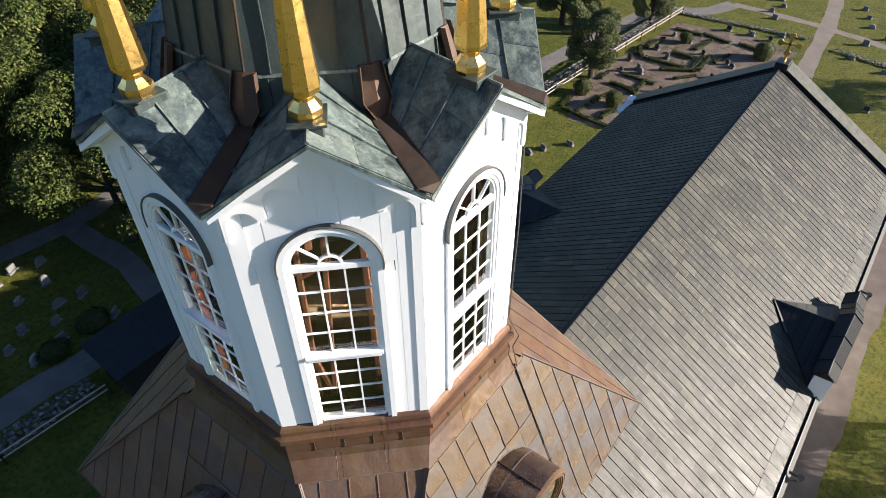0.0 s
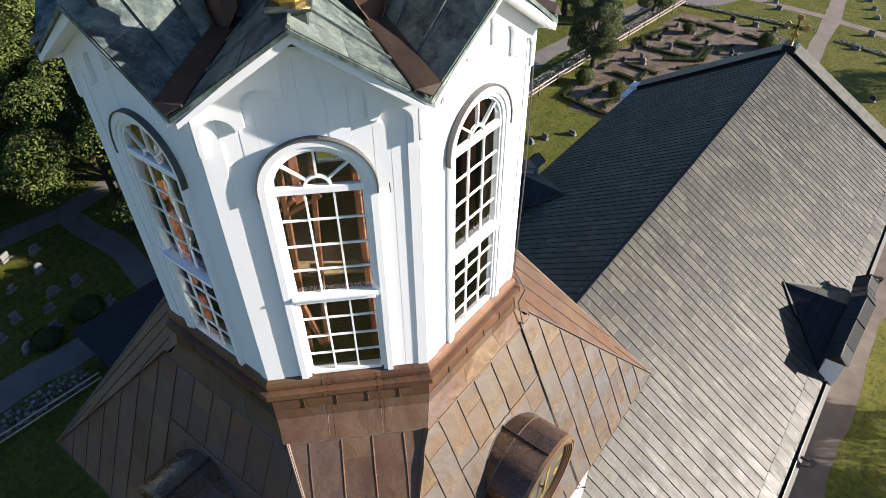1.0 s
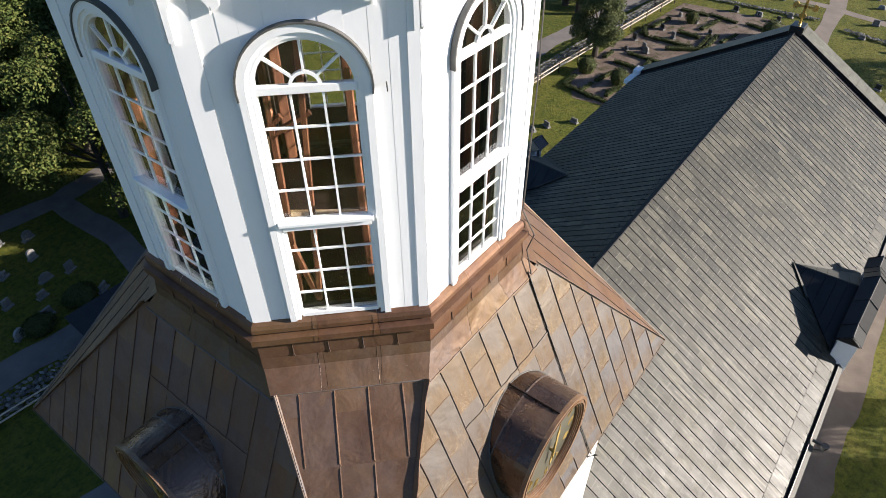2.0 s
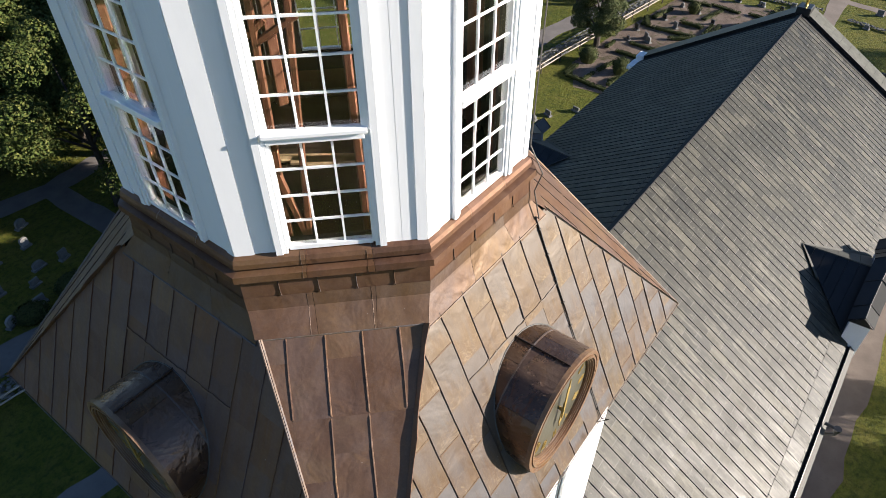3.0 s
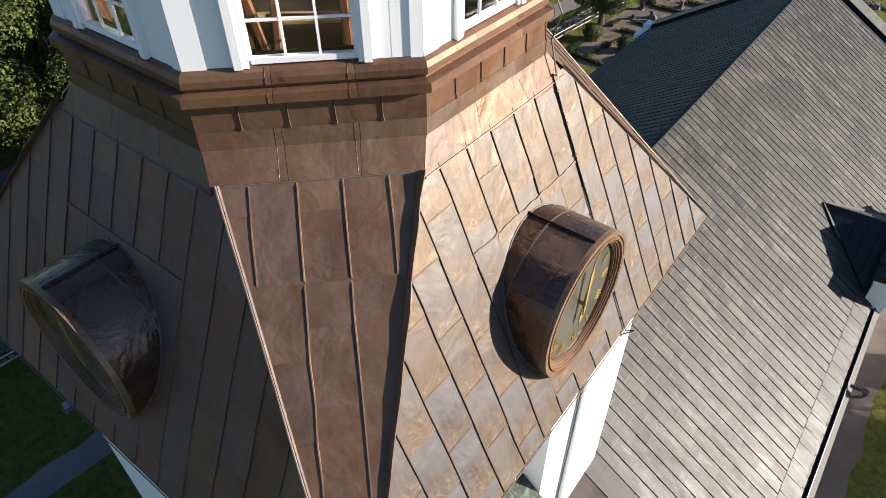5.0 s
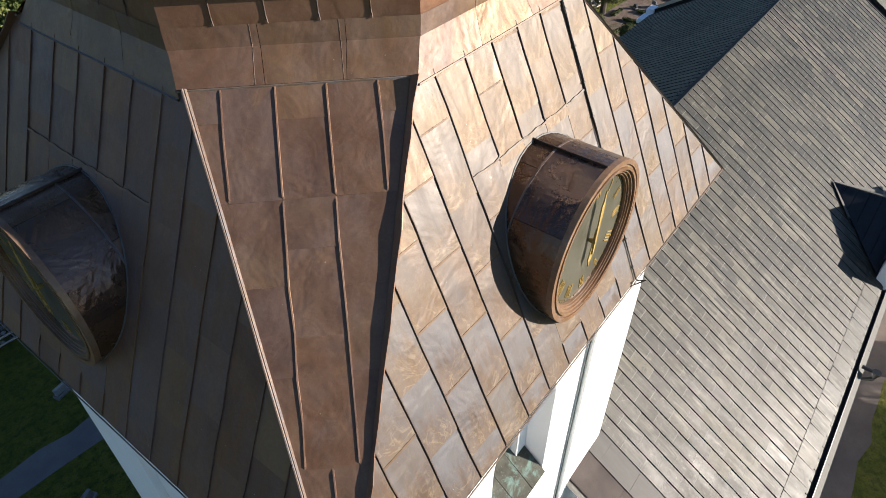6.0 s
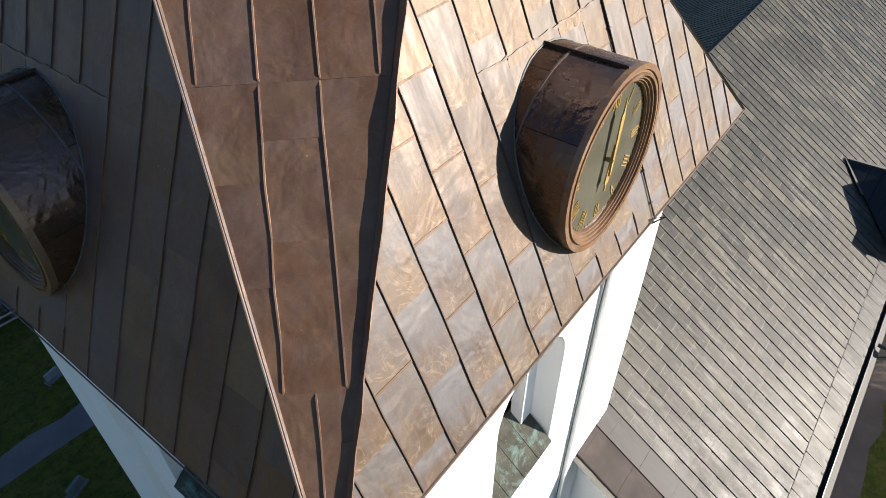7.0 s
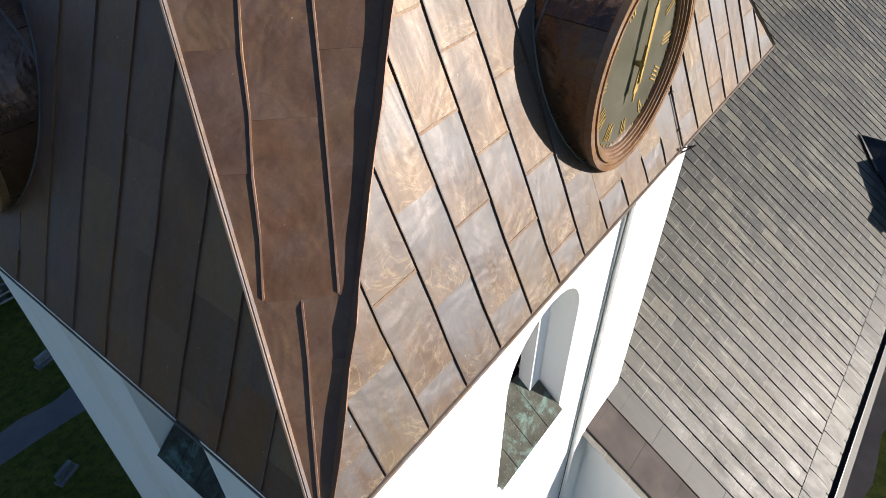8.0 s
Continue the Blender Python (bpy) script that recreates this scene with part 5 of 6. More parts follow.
def panel_slope(sgn, ye, single):
    """Panels in columns from eave to ridge; those that the plan marks as single are objects, the rest one mesh."""
    length = abs(ye - RY) / CSL
    up = Vector((0, -sgn * CSL, SL * CSL))
    nrm = SLOPES[sgn]
    U = Vector((1, 0, 0)) if sgn < 0 else Vector((-1, 0, 0))
    verts, faces, lips = [], [], []
    ncol = int((NX1 - 0.35 - SEAM0) / COL)
    nrow = int(length / ROW) + 1

    def under_tower(p):
        return abs(p.x) < TP - 0.05 and abs(p.y) < TP - 0.05

    for c in range(ncol):
        x = SEAM0 + COL * (c - 0.5)
        shift = 0.15 + 0.45 * ROW * (c % 2) + rng.uniform(-0.04, 0.04)
        for r in range(-1, nrow + 1):
            v0 = r * ROW + shift
            v0c, v1c = max(0.0, v0), min(length - 0.005, v0 + ROW + 0.02)
            if v1c - v0c < 0.10:
                continue
            o = Vector((x, ye, roof_z(ye)))
            if under_tower(o + up * v0c) and under_tower(o + up * v1c):
                continue
            if sgn < 0 and single(c, r) and v1c - v0c > ROW:
                p = o + up * v0c
                ob = new("roof_panel", PANEL_MESHES[rng.randrange(4)])
                ob.matrix_basis = Matrix(((U.x, up.x, nrm.x, p.x), (U.y, up.y, nrm.y, p.y), (U.z, up.z, nrm.z, p.z), (0, 0, 0, 1)))
                ob.parent = nave
                continue
            pv, pf = panel_mesh_data(v0c, v1c, rng)
            i0 = len(verts)
            verts += [o + U * u + up * v + nrm * h for u, v, h in pv]
            lips += list(range(len(faces) + 1, len(faces) + len(pf)))
            faces += [tuple(i0 + j for j in f) for f in pf]
    ob = raw("roof_panel_field", verts, faces, M_SLATE_J if sgn < 0 else M_SLATE_N, nave)
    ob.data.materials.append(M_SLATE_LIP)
    # Painted lip glint on the sunny slope only.
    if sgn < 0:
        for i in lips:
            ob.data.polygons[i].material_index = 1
    tagged(ob, "weathered metal panels in straight columns", "", "", "stuff")
    # standing seams between the columns
    seam = None
    for c in range(1, ncol + 1):
        x = SEAM0 + COL * (c - 1)
        top = length - 0.005
        foot = 0.70 if sgn < 0 else 0.0
        if abs(x) < TP and sgn > 0:
            continue
        if abs(x) < TP:
            top = (-TP - ye) / CSL
        bm = bmesh.new()
        w0, w1, h = 0.0075, 0.006, 0.031
        n = 12
        prev = None
        for i in range(n + 1):
            v = foot + (top - foot) * i / n
            k = 0.0022 * math.sin(c * 3.7 + i * 2.3)
            q = [bm.verts.new(Vector((x, ye, roof_z(ye))) + U * u + up * v + nrm * z) for u, z in ((-w0, 0.0), (-w1 + k, h), (w1 + k, h), (w0, 0.0))]
            if prev:
                for j in range(3):
                    bm.faces.new((prev[j], prev[j + 1], q[j + 1], q[j]))
            else:
                bm.faces.new(q)
            prev = q
        part("standing_seam", bm, M_SEAM, nave)


M_SLATE_N = slate("north_roof_metal", "island", 1.0)
panel_slope(-1, SE_Y, lambda c, r: 3 <= c < 26 and 1 <= r < 14)
panel_slope(1, NE_Y, lambda c, r: False)
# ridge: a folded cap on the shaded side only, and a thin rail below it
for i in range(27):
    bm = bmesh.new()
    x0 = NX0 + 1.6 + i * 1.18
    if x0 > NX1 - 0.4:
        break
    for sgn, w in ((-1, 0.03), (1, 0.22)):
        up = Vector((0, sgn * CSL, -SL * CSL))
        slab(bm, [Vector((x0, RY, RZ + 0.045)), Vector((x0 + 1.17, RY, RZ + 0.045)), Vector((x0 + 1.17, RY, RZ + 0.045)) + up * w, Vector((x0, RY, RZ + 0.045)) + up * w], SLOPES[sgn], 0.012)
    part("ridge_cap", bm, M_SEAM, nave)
rail = thing("ridge_rail", "thin dark iron rail on brackets beside the roof ridge", "rail")
bm = bmesh.new()
a = Vector((0, RY, RZ)) + Vector((0, CSL, -SL * CSL)) * 0.42 + SLOPES[1] * 0.07
tube(bm, [a + Vector((NX0 + 1.8 + i * 1.0, 0, 0.006 * (i % 3))) for i in range(30)], 0.011, 6)
part("rail", bm, M_BLACK, rail)
for i in range(30):
    bm = bmesh.new()
    x = NX0 + 2.1 + i
    b = Vector((x, RY, RZ)) + Vector((0, CSL, -SL * CSL)) * 0.42
    slab(bm, [b, b + Vector((0.05, 0, 0)), b + Vector((0.05, 0, 0)) + SLOPES[1] * 0.08, b + SLOPES[1] * 0.08], (0, 1, 0), 0.012)
    part("bracket", bm, M_BLACK, rail)
# raised coping on the east gable
for sgn, ye in ((-1, SE_Y - 0.1), (1, NE_Y + 0.1)):
    nrm = SLOPES[sgn]
    up = Vector((0, -sgn * CSL, SL * CSL))
    bot = Vector((NX1 - 0.42, ye, roof_z(ye)))
    L = (RY - ye) / (-sgn * CSL)
    # Black parapet: its shaded inner face is painted in.
    bm = bmesh.new()
    slab(bm, [bot, bot + Vector((1.15, 0, 0)), bot + Vector((1.15, 0, 0)) + up * L, bot + up * L], nrm, 0.17)
    part("gable_parapet", bm, M_BLACK, nave)
    n = int(L / 0.62)
    for i in range(n):
        bm = bmesh.new()
        a = bot + up * (L * i / n + 0.004) - Vector((0.06, 0, 0)) + nrm * 0.17
        b = bot + up * (L * (i + 1) / n - 0.004) - Vector((0.06, 0, 0)) + nrm * 0.17
        slab(bm, [a, a + Vector((1.27, 0, 0)), b + Vector((1.27, 0, 0)), b], nrm, 0.02)
        # South sheets pale, north ones black: sun and shade coloured in by side.
        part("coping_sheet", bm, M_COPING if sgn < 0 else M_BLACK, nave)
    bm = bmesh.new()
    box(bm, NX1 - 0.55, NX1 + 0.25, ye - 0.25, ye + 0.25, roof_z(ye) - 0.6, roof_z(ye) + 0.35, None, 0.02)
    part("kneeler", bm, M_BLACK if sgn < 0 else M_RENDER, nave)
# white eave corner at the north-east
bm = bmesh.new()
box(bm, NX1 - 1.6, NX1 - 0.5, NE_Y - 0.1, NE_Y + 0.45, roof_z(NE_Y) - 0.3, roof_z(NE_Y) - 0.05)
part("eave_return", bm, M_RENDER, nave)

# west verge: a wide brown column and a grey one of lapped sheets by the tower
for col, (x0, wide, step) in enumerate(((NX0 - 0.05, 0.835, 1.05), (NX0 + 0.795, 0.64, 0.92))):
    for i in range(12):
        up = Vector((0, CSL, SL * CSL))
        y = SE_Y + (step * i + 0.4 * col) * CSL
        if y > -2.6:
            break
        bm = bmesh.new()
        a = Vector((x0, y, roof_z(y))) + SLOPES[-1] * (0.040 + 0.004 * (i % 2))
        L = step - 0.004
        slab(bm, [a, a + Vector((wide, 0, 0)), a + Vector((wide, 0, 0)) + up * L, a + up * L], SLOPES[-1], 0.010)
        if col == 0:
            slab(bm, [a, a + up * L, a + up * L - UP * 0.16, a - UP * 0.16], (-1, 0, 0), 0.012)
        b = a + Vector((wide, 0, 0))
        slab(bm, [b, b + Vector((0.012, 0, 0)), b + Vector((0.012, 0, 0)) + up * L, b + up * L], SLOPES[-1], 0.030)
        part("verge_sheet", bm, M_VERGE if col == 0 else M_VERGE_GREY, nave)

# pale eave sheet with upright laps, sunk black gutter and outer ledge along the south eave
gz = roof_z(SE_Y)


def eave_at(x, y, h):
    return Vector((x, y, roof_z(y))) + SLOPES[-1] * h


rng = random.Random(51)
for i in range(52):
    x0 = NX0 + i * 0.615
    bm = bmesh.new()
    dz = rng.uniform(0.0, 0.004)
    slab(bm, [eave_at(x0, SE_Y + 0.09, 0.026 + dz), eave_at(x0 + 0.612, SE_Y + 0.09, 0.028), eave_at(x0 + 0.612, SE_Y + 0.57, 0.016), eave_at(x0, SE_Y + 0.57, 0.014 + dz)], SLOPES[-1], 0.006)
    slab(bm, [eave_at(x0, SE_Y + 0.09, 0.03), eave_at(x0 + 0.02, SE_Y + 0.09, 0.03), eave_at(x0 + 0.02, SE_Y + 0.56, 0.03), eave_at(x0, SE_Y + 0.56, 0.03)], SLOPES[-1], 0.008)
    part("eave_sheet", bm, M_SLATE, nave)
for i in range(26):
    bm = bmesh.new()
    x0 = NX0 + i * 1.23
    slab(bm, [eave_at(x0, SE_Y - 0.31, -0.02), eave_at(x0 + 1.226, SE_Y - 0.31, -0.02), eave_at(x0 + 1.226, SE_Y - 0.12, 0.0), eave_at(x0, SE_Y - 0.12, 0.0)], SLOPES[-1], 0.02)
    part("cornice_sheet", bm, M_EAVE, nave)
gut = thing("roof_gutter", "black gutter with downpipes along the south eave", "gutter")
bm = bmesh.new()
slab(bm, [eave_at(NX0 + 0.1, SE_Y - 0.11, -0.09), eave_at(NX1 - 0.4, SE_Y - 0.11, -0.09), eave_at(NX1 - 0.4, SE_Y + 0.10, -0.09), eave_at(NX0 + 0.1, SE_Y + 0.10, -0.09)], SLOPES[-1], 0.02)
slab(bm, [eave_at(NX0 + 0.1, SE_Y - 0.125, -0.09), eave_at(NX1 - 0.4, SE_Y - 0.125, -0.09), eave_at(NX1 - 0.4, SE_Y - 0.11, -0.09), eave_at(NX0 + 0.1, SE_Y - 0.11, -0.09)], SLOPES[-1], 0.135)
part("trough", bm, M_BLACK, gut)
for x in (12.4, 24.1):
    bm = bmesh.new()
    tube(bm, [(x, SE_Y - 0.2, gz + 0.02), (x, SE_Y - 0.58, gz + 0.0), (x + 0.05, SE_Y - 0.62, gz - 0.3), (x + 0.05, SE_Y + 0.30, gz - 1.0), (x + 0.05, SE_Y + 0.34, 0.2)], 0.06, 8)
    pipe = part("downpipe", bm, M_BLACK, gut)
    bm = bmesh.new()
    lathe(bm, [(0.07, -0.2), (0.13, 0.0), (0.13, 0.05)], 10, Matrix.Translation((x, SE_Y - 0.60, gz + 0.0)))
    part("hopper", bm, M_BLACK, pipe)


def wall_dormer(ye, sgn, x0, x1, apex_y):
    """A pediment wall over the eave under a saddle coping that rises to the middle, and a cricket behind that dies into the slope."""
    d = thing("wall_dormer", "dormer with black sheet-metal roof on a white eave pediment", "dormer", "dormers on the nave")
    xm = (x0 + x1) / 2
    yr, yi, yo = ye + sgn * 0.05, ye - sgn * 0.40, ye + sgn * 0.46
    z0, zm, flat = roof_z(ye) + 1.46, roof_z(ye) + 2.42, 0.85

    def crest(x):
        return z0 + (zm - z0) * max(0.0, 1 - abs(x - xm) / (xm - x0 - flat))

    bm = bmesh.new()
    loop = [(x0 + 0.3, roof_z(ye) - 1.6), (x1 - 0.3, roof_z(ye) - 1.6), (x1 - 0.3, z0 - 0.29), (x1 - flat, z0 - 0.29), (xm, zm - 0.29), (x0 + flat, z0 - 0.29), (x0 + 0.3, z0 - 0.29)]
    inner = 0.14 if sgn < 0 else 0.35
    slab(bm, [(x, yi + sgn * inner, z) for x, z in loop], (0, sgn, 0), 0.74 - inner)
    part("pediment_wall", bm, M_RENDER, d)
    stops = [x0, x0 + flat, (x0 + flat + xm) / 2, xm, (xm + x1 - flat) / 2, x1 - flat, x1]
    for a, b in zip(stops, stops[1:]):
        for yy, drop in ((yi, 0.37), (yo, 0.32)):
            bm = bmesh.new()
            n = Vector((0, (yy - yr), 0.8)).normalized()
            dz = 0.0 if a in (x0, x1 - flat) else 0.03
            loop = [(a + 0.004, yr, crest(a) + dz), (b - 0.004, yr, crest(b) + dz), (b - 0.004, yy, crest(b) - drop + dz), (a + 0.004, yy, crest(a) - drop + dz)]
            slab(bm, loop, n, 0.025)
            slab(bm, [Vector(loop[1]) - Vector((0.02, 0, 0)), Vector(loop[1]), Vector(loop[2]), Vector(loop[2]) - Vector((0.02, 0, 0))], n, 0.05)
            # Blacker inner slope: its shade is put into the metal's colour.
            part("roof_sheet", bm, M_BLACK if yy == yi else M_COPING_DARK, d)
        bm = bmesh.new()
        tube(bm, [(a, yr, crest(a) + 0.04), (b, yr, crest(b) + 0.04)], 0.026, 6)
        part("ridge_roll", bm, M_BLACK, d)
    for x, s in ((x0, -1), (x1, 1)):
        bm = bmesh.new()
        slab(bm, [(x, yr, z0), (x, yi, z0 - 0.37), (x, yo, z0 - 0.32)], (s, 0, 0), 0.03)
        part("gable_end", bm, M_BLACK, d)
        bm = bmesh.new()
        box(bm, min(x - s * 0.06, x - s * 0.55), max(x - s * 0.06, x - s * 0.55), min(yi, yo) + (0.1 if sgn < 0 else 0.35), max(yi, yo) - 0.1, roof_z(ye) - 0.9, z0 - 0.38)
        part("pier", bm, M_RENDER, d)
    apex = Vector((xm - 0.27, apex_y, roof_z(apex_y) + 0.05))
    rid = Vector((xm - 0.05, yi + sgn * 0.06, apex.z - 0.04))
    for s in (-1, 1):
        low = Vector((xm + s * (x1 - x0) * 0.47, yi + sgn * 0.05, roof_z(yi) + 0.05))
        n = (rid - apex).cross(low - apex)
        n = -n if n.z < 0 else n
        n.normalize()
        for i in range(6):
            f0, f1 = i / 6, (i + 1) / 6 - 0.006
            bm = bmesh.new()
            a0, a1 = apex.lerp(rid, f0), apex.lerp(rid, f1)
            b0, b1 = apex.lerp(low, f0), apex.lerp(low, f1)
            slab(bm, [a0, a1, b1, b0] if i else [a0, a1, b1], n, 0.03)
            # One dark metal: black paints the shaded west slope, pale the east slope's sheen.
            part("roof_sheet", bm, M_BLACK if s < 0 else M_EAVE, d)
        bm = bmesh.new()
        m = Vector((0, sgn * SL, 1)).normalized()
        side = (low - apex).normalized().cross(m)
        side = side * (-1 if side.x * s < 0 else 1) * 0.17
        # West strip cut short where the shadow starts: shade put into its shape.
        end = apex.lerp(low, 0.40 if s < 0 else 1.0)
        slab(bm, [apex + m * 0.02, end + m * 0.02, end + side + m * 0.02, apex + side * 0.5 + m * 0.02], m, 0.014)
        part("valley_sheet", bm, M_EAVE, d)
    bm = bmesh.new()
    slab(bm, [rid, Vector((xm - (x1 - x0) * 0.47, rid.y, roof_z(yi))), Vector((xm + (x1 - x0) * 0.47, rid.y, roof_z(yi)))], (0, sgn, 0), 0.06)
    part("gable_face", bm, M_BLACK, d)
    bm = bmesh.new()
    tube(bm, [apex + UP * 0.03, rid + UP * 0.03], 0.03, 6)
    part("ridge_roll", bm, M_EAVE, d)
    return d


wall_dormer(SE_Y, -1, 16.5, 22.1, -5.36)
wall_dormer(NE_Y, 1, 16.5, 22.1, 5.2)

# gilt cross on the east gable
cross = thing("gable_cross", "gilded cross with flared arms on the gable", "cross", "", "", (NX1 - 0.15, RY, RZ + 0.22))
cross.scale = (1.3, 1.3, 1.3)
bm = bmesh.new()
box(bm, -0.35, 0.35, -0.28, 0.28, -0.25, 0.10, None, 0.03)
part("saddle", bm, M_BLACK, cross, "black sheet-metal saddle")
bm = bmesh.new()
lathe(bm, [(0.06, 0.1), (0.045, 0.5), (0.05, 0.6)], 8)
part("stem", bm, M_GOLD, cross)
for a in (0, 90, 180, 270):
    bm = bmesh.new()
    m = Matrix.Translation((0, 0, 0.86)) @ Matrix.Rotation(radians(a), 4, 'X') @ Matrix.Rotation(0, 4, 'Z')
    slab(bm, [m @ Vector((-0.03, y, z)) for y, z in ((-0.05, 0.0), (0.05, 0.0), (0.06, 0.28), (0.16, 0.36), (0.10, 0.50), (-0.10, 0.50), (-0.16, 0.36), (-0.06, 0.28))], m.to_3x3() @ Vector((1, 0, 0)), 0.06)
    part("arm", bm, M_GOLD, cross)

# lightning conductor down the tower's roof
cable = thing("lightning_cable", "dark lightning conductor cable down the copper roof", "cable")
bm = bmesh.new()
r8 = octa(2.60, 2.60, 0)
c0 = octa(LA + 0.03, LA + 0.03, 0)[1]
V0 = (Vector((1.065, -JA, JZ)), Vector((1.035, -EAVE, EZ)))
pts = [Vector((c0.x, c0.y, 26.2)), Vector((c0.x + 0.02, c0.y - 0.02, 24.5)), Vector((c0.x, c0.y, 22.7)), Vector((1.10, -2.63, 22.3)), Vector((1.08, -2.55, 22.0)), Vector((1.07, -2.67, 21.60))]
nS = Vector((0, -1.0, 0.55)).normalized()
n = 16
for i in range(n + 1):
    p = V0[0].lerp(V0[1], i / n)
    pts.append(p + nS * (0.034 + 0.004 * math.sin(i * 2.1)))
pts += [Vector((1.03, -4.28, 18.42)), Vector((1.0, -4.10, 18.22)), Vector((1.2, -4.0, 18.05)), Vector((1.5, -3.86, 17.75)), Vector((1.80, -3.60, 17.4)), Vector((1.83, -3.52, 16.8)), Vector((1.82, -3.50, 15.6)), Vector((1.835, -3.50, 14.2)), Vector((1.82, -3.50, 12.6)), Vector((1.835, -3.50, 8.0))]
tube(bm, pts, 0.010, 5)
part("cable", bm, M_WIRE, cable)
for i in range(9):
    p = V0[0].lerp(V0[1], (i + 0.5) / 9)
    bm = bmesh.new()
    tube(bm, [p, p + nS * 0.048], 0.009, 5)
    tube(bm, [p + nS * 0.036 - Vector((0.02, 0, 0)), p + nS * 0.036 + Vector((0.02, 0, 0))], 0.012, 5)
    part("cable_clamp", bm, M_WIRE, cable)

# ---- churchyard ----
def stone_wall(name, line, width, height, label, seed, size=0.26):
    """A dry wall of rounded field stones, one joined mesh over a rubble core."""
    rng = random.Random(seed)
    w = thing(name, label, "stone wall", "", "structure")
    verts, faces = [], []
    for a, b in zip(line, line[1:]):
        a, b = Vector((*a, 0)), Vector((*b, 0))
        d = (b - a).normalized()
        s = Vector((-d.y, d.x, 0))
        L = (b - a).length
        n = int(L / size)
        for i in range(n):
            for lay in range(max(1, int(height / 0.3))):
                for off in (-0.5, 0.0, 0.5):
                    if lay < int(height / 0.3) - 1 and off == 0.0:
                        continue
                    c = a + d * (size * (i + rng.uniform(0.2, 0.8))) + s * (off * (width - size) + rng.uniform(-.05, .05)) + UP * (0.14 + 0.28 * lay + rng.uniform(-.04, .06))
                    r = size * rng.uniform(0.42, 0.66)
                    i0 = len(verts)
                    ax = Matrix.Rotation(rng.uniform(0, 6.3), 3, 'Z') @ Matrix.Rotation(rng.uniform(-.4, .4), 3, 'X')
                    for vx, vy, vz in ((1, 0, 0), (0.3, 0.9, 0.1), (-0.8, 0.6, 0), (-0.9, -0.5, 0.1), (0.2, -1, 0), (0.35, 0.2, 0.75), (-0.35, -0.1, 0.8), (0, 0, -0.7)):
                        verts.append(c + ax @ Vector((vx * r * 1.15, vy * r * 0.9, vz * r * 0.8)))
                    faces += [tuple(i0 + j for j in f) for f in ((0, 1, 5), (1, 2, 6), (1, 6, 5), (2, 3, 6), (3, 4, 6), (4, 5, 6), (4, 0, 5), (1, 0, 7), (2, 1, 7), (3, 2, 7), (4, 3, 7), (0, 4, 7))]
    tagged(raw("stones", verts, faces, M_STONE_I, w), "", "", "", "stuff")
    return w


def stone_island():
    k = Mat("field_stones", 0.85)
    c = k.ramp(k.island(), [(0, (0.045, 0.045, 0.043)), (0.4, (0.10, 0.097, 0.092)), (0.75, (0.16, 0.155, 0.145)), (1, (0.25, 0.245, 0.235))])
    k.color(k.mix(k.grey(k.noise(9, 5), 0, 0.5, 0.4, 0.75), c, (0.10, 0.10, 0.085)))
    k.bump(k.noise(16, 4), 0.4, 0.03)
    return k.m


M_STONE_I = stone_island()
stone_wall("stone_wall", [(-55, 24.6), (-4.6, 23.9), (0.6, 23.6)], 1.0, 0.9, "dry wall of pale field stones", 3)
stone_wall("stone_wall", [(8.0, 23.3), (46.7, 21.2), (73.2, 18.9)], 1.0, 0.9, "dry wall of pale field stones beside the lawn", 4)
stone_wall("stone_edging", [(73.2, 18.4), (73.8, 12), (74.3, 3.6)], 0.7, 0.35, "low edging of field stones round the grave plots", 5)
stone_wall("stone_edging", [(73.0, 1.0), (71.8, -5.2), (68, -22)], 0.7, 0.35, "low edging of field stones", 6)


def rail_fence(line, label):
    """Two pale horizontal rails on short posts."""
    f = thing("rail_fence", label, "fence")
    for a, b in zip(line, line[1:]):
        a, b = Vector((*a, 0)), Vector((*b, 0))
        n = max(1, int((b - a).length / 3.0))
        for z in (0.55, 0.95):
            bm = bmesh.new()
            tube(bm, [a + UP * z, b + UP * z], 0.05, 6)
            part("rail", bm, M_FENCE, f)
        for i in range(n + 1):
            p = a.lerp(b, i / n)
            bm = bmesh.new()
            tube(bm, [p - UP * 0.05, p + UP * 1.05], 0.06, 6)
            part("post", bm, M_BARK, f)
    return f


rail_fence([(-55, 23.6), (-4.7, 22.9), (1.0, 22.55)], "pale two-rail fence in front of the stone wall")
rail_fence([(9, 22.2), (46.8, 20.2), (73.0, 17.9)], "pale two-rail fence along the stone wall")

# low shed with a dark sheet roof against the wall
shed = thing("churchyard_shed", "low shed with a black sheet-metal roof", "shed")
bm = bmesh.new()
box(bm, 1.6, 7.4, 21.4, 24.0, 0, 2.2, None, 0.02)
part("wall", bm, M_DARKWOOD, shed)
for i in range(10):
    bm = bmesh.new()
    x = 1.2 + i * 0.66
    slab(bm, [(x, 21.0, 2.2), (x + 0.65, 21.0, 2.2), (x + 0.65, 24.4, 2.75), (x, 24.4, 2.75)], (0, -0.16, 0.98), 0.03 + 0.006 * (i % 2))
    part("roof_sheet", bm, M_BLACK, shed)


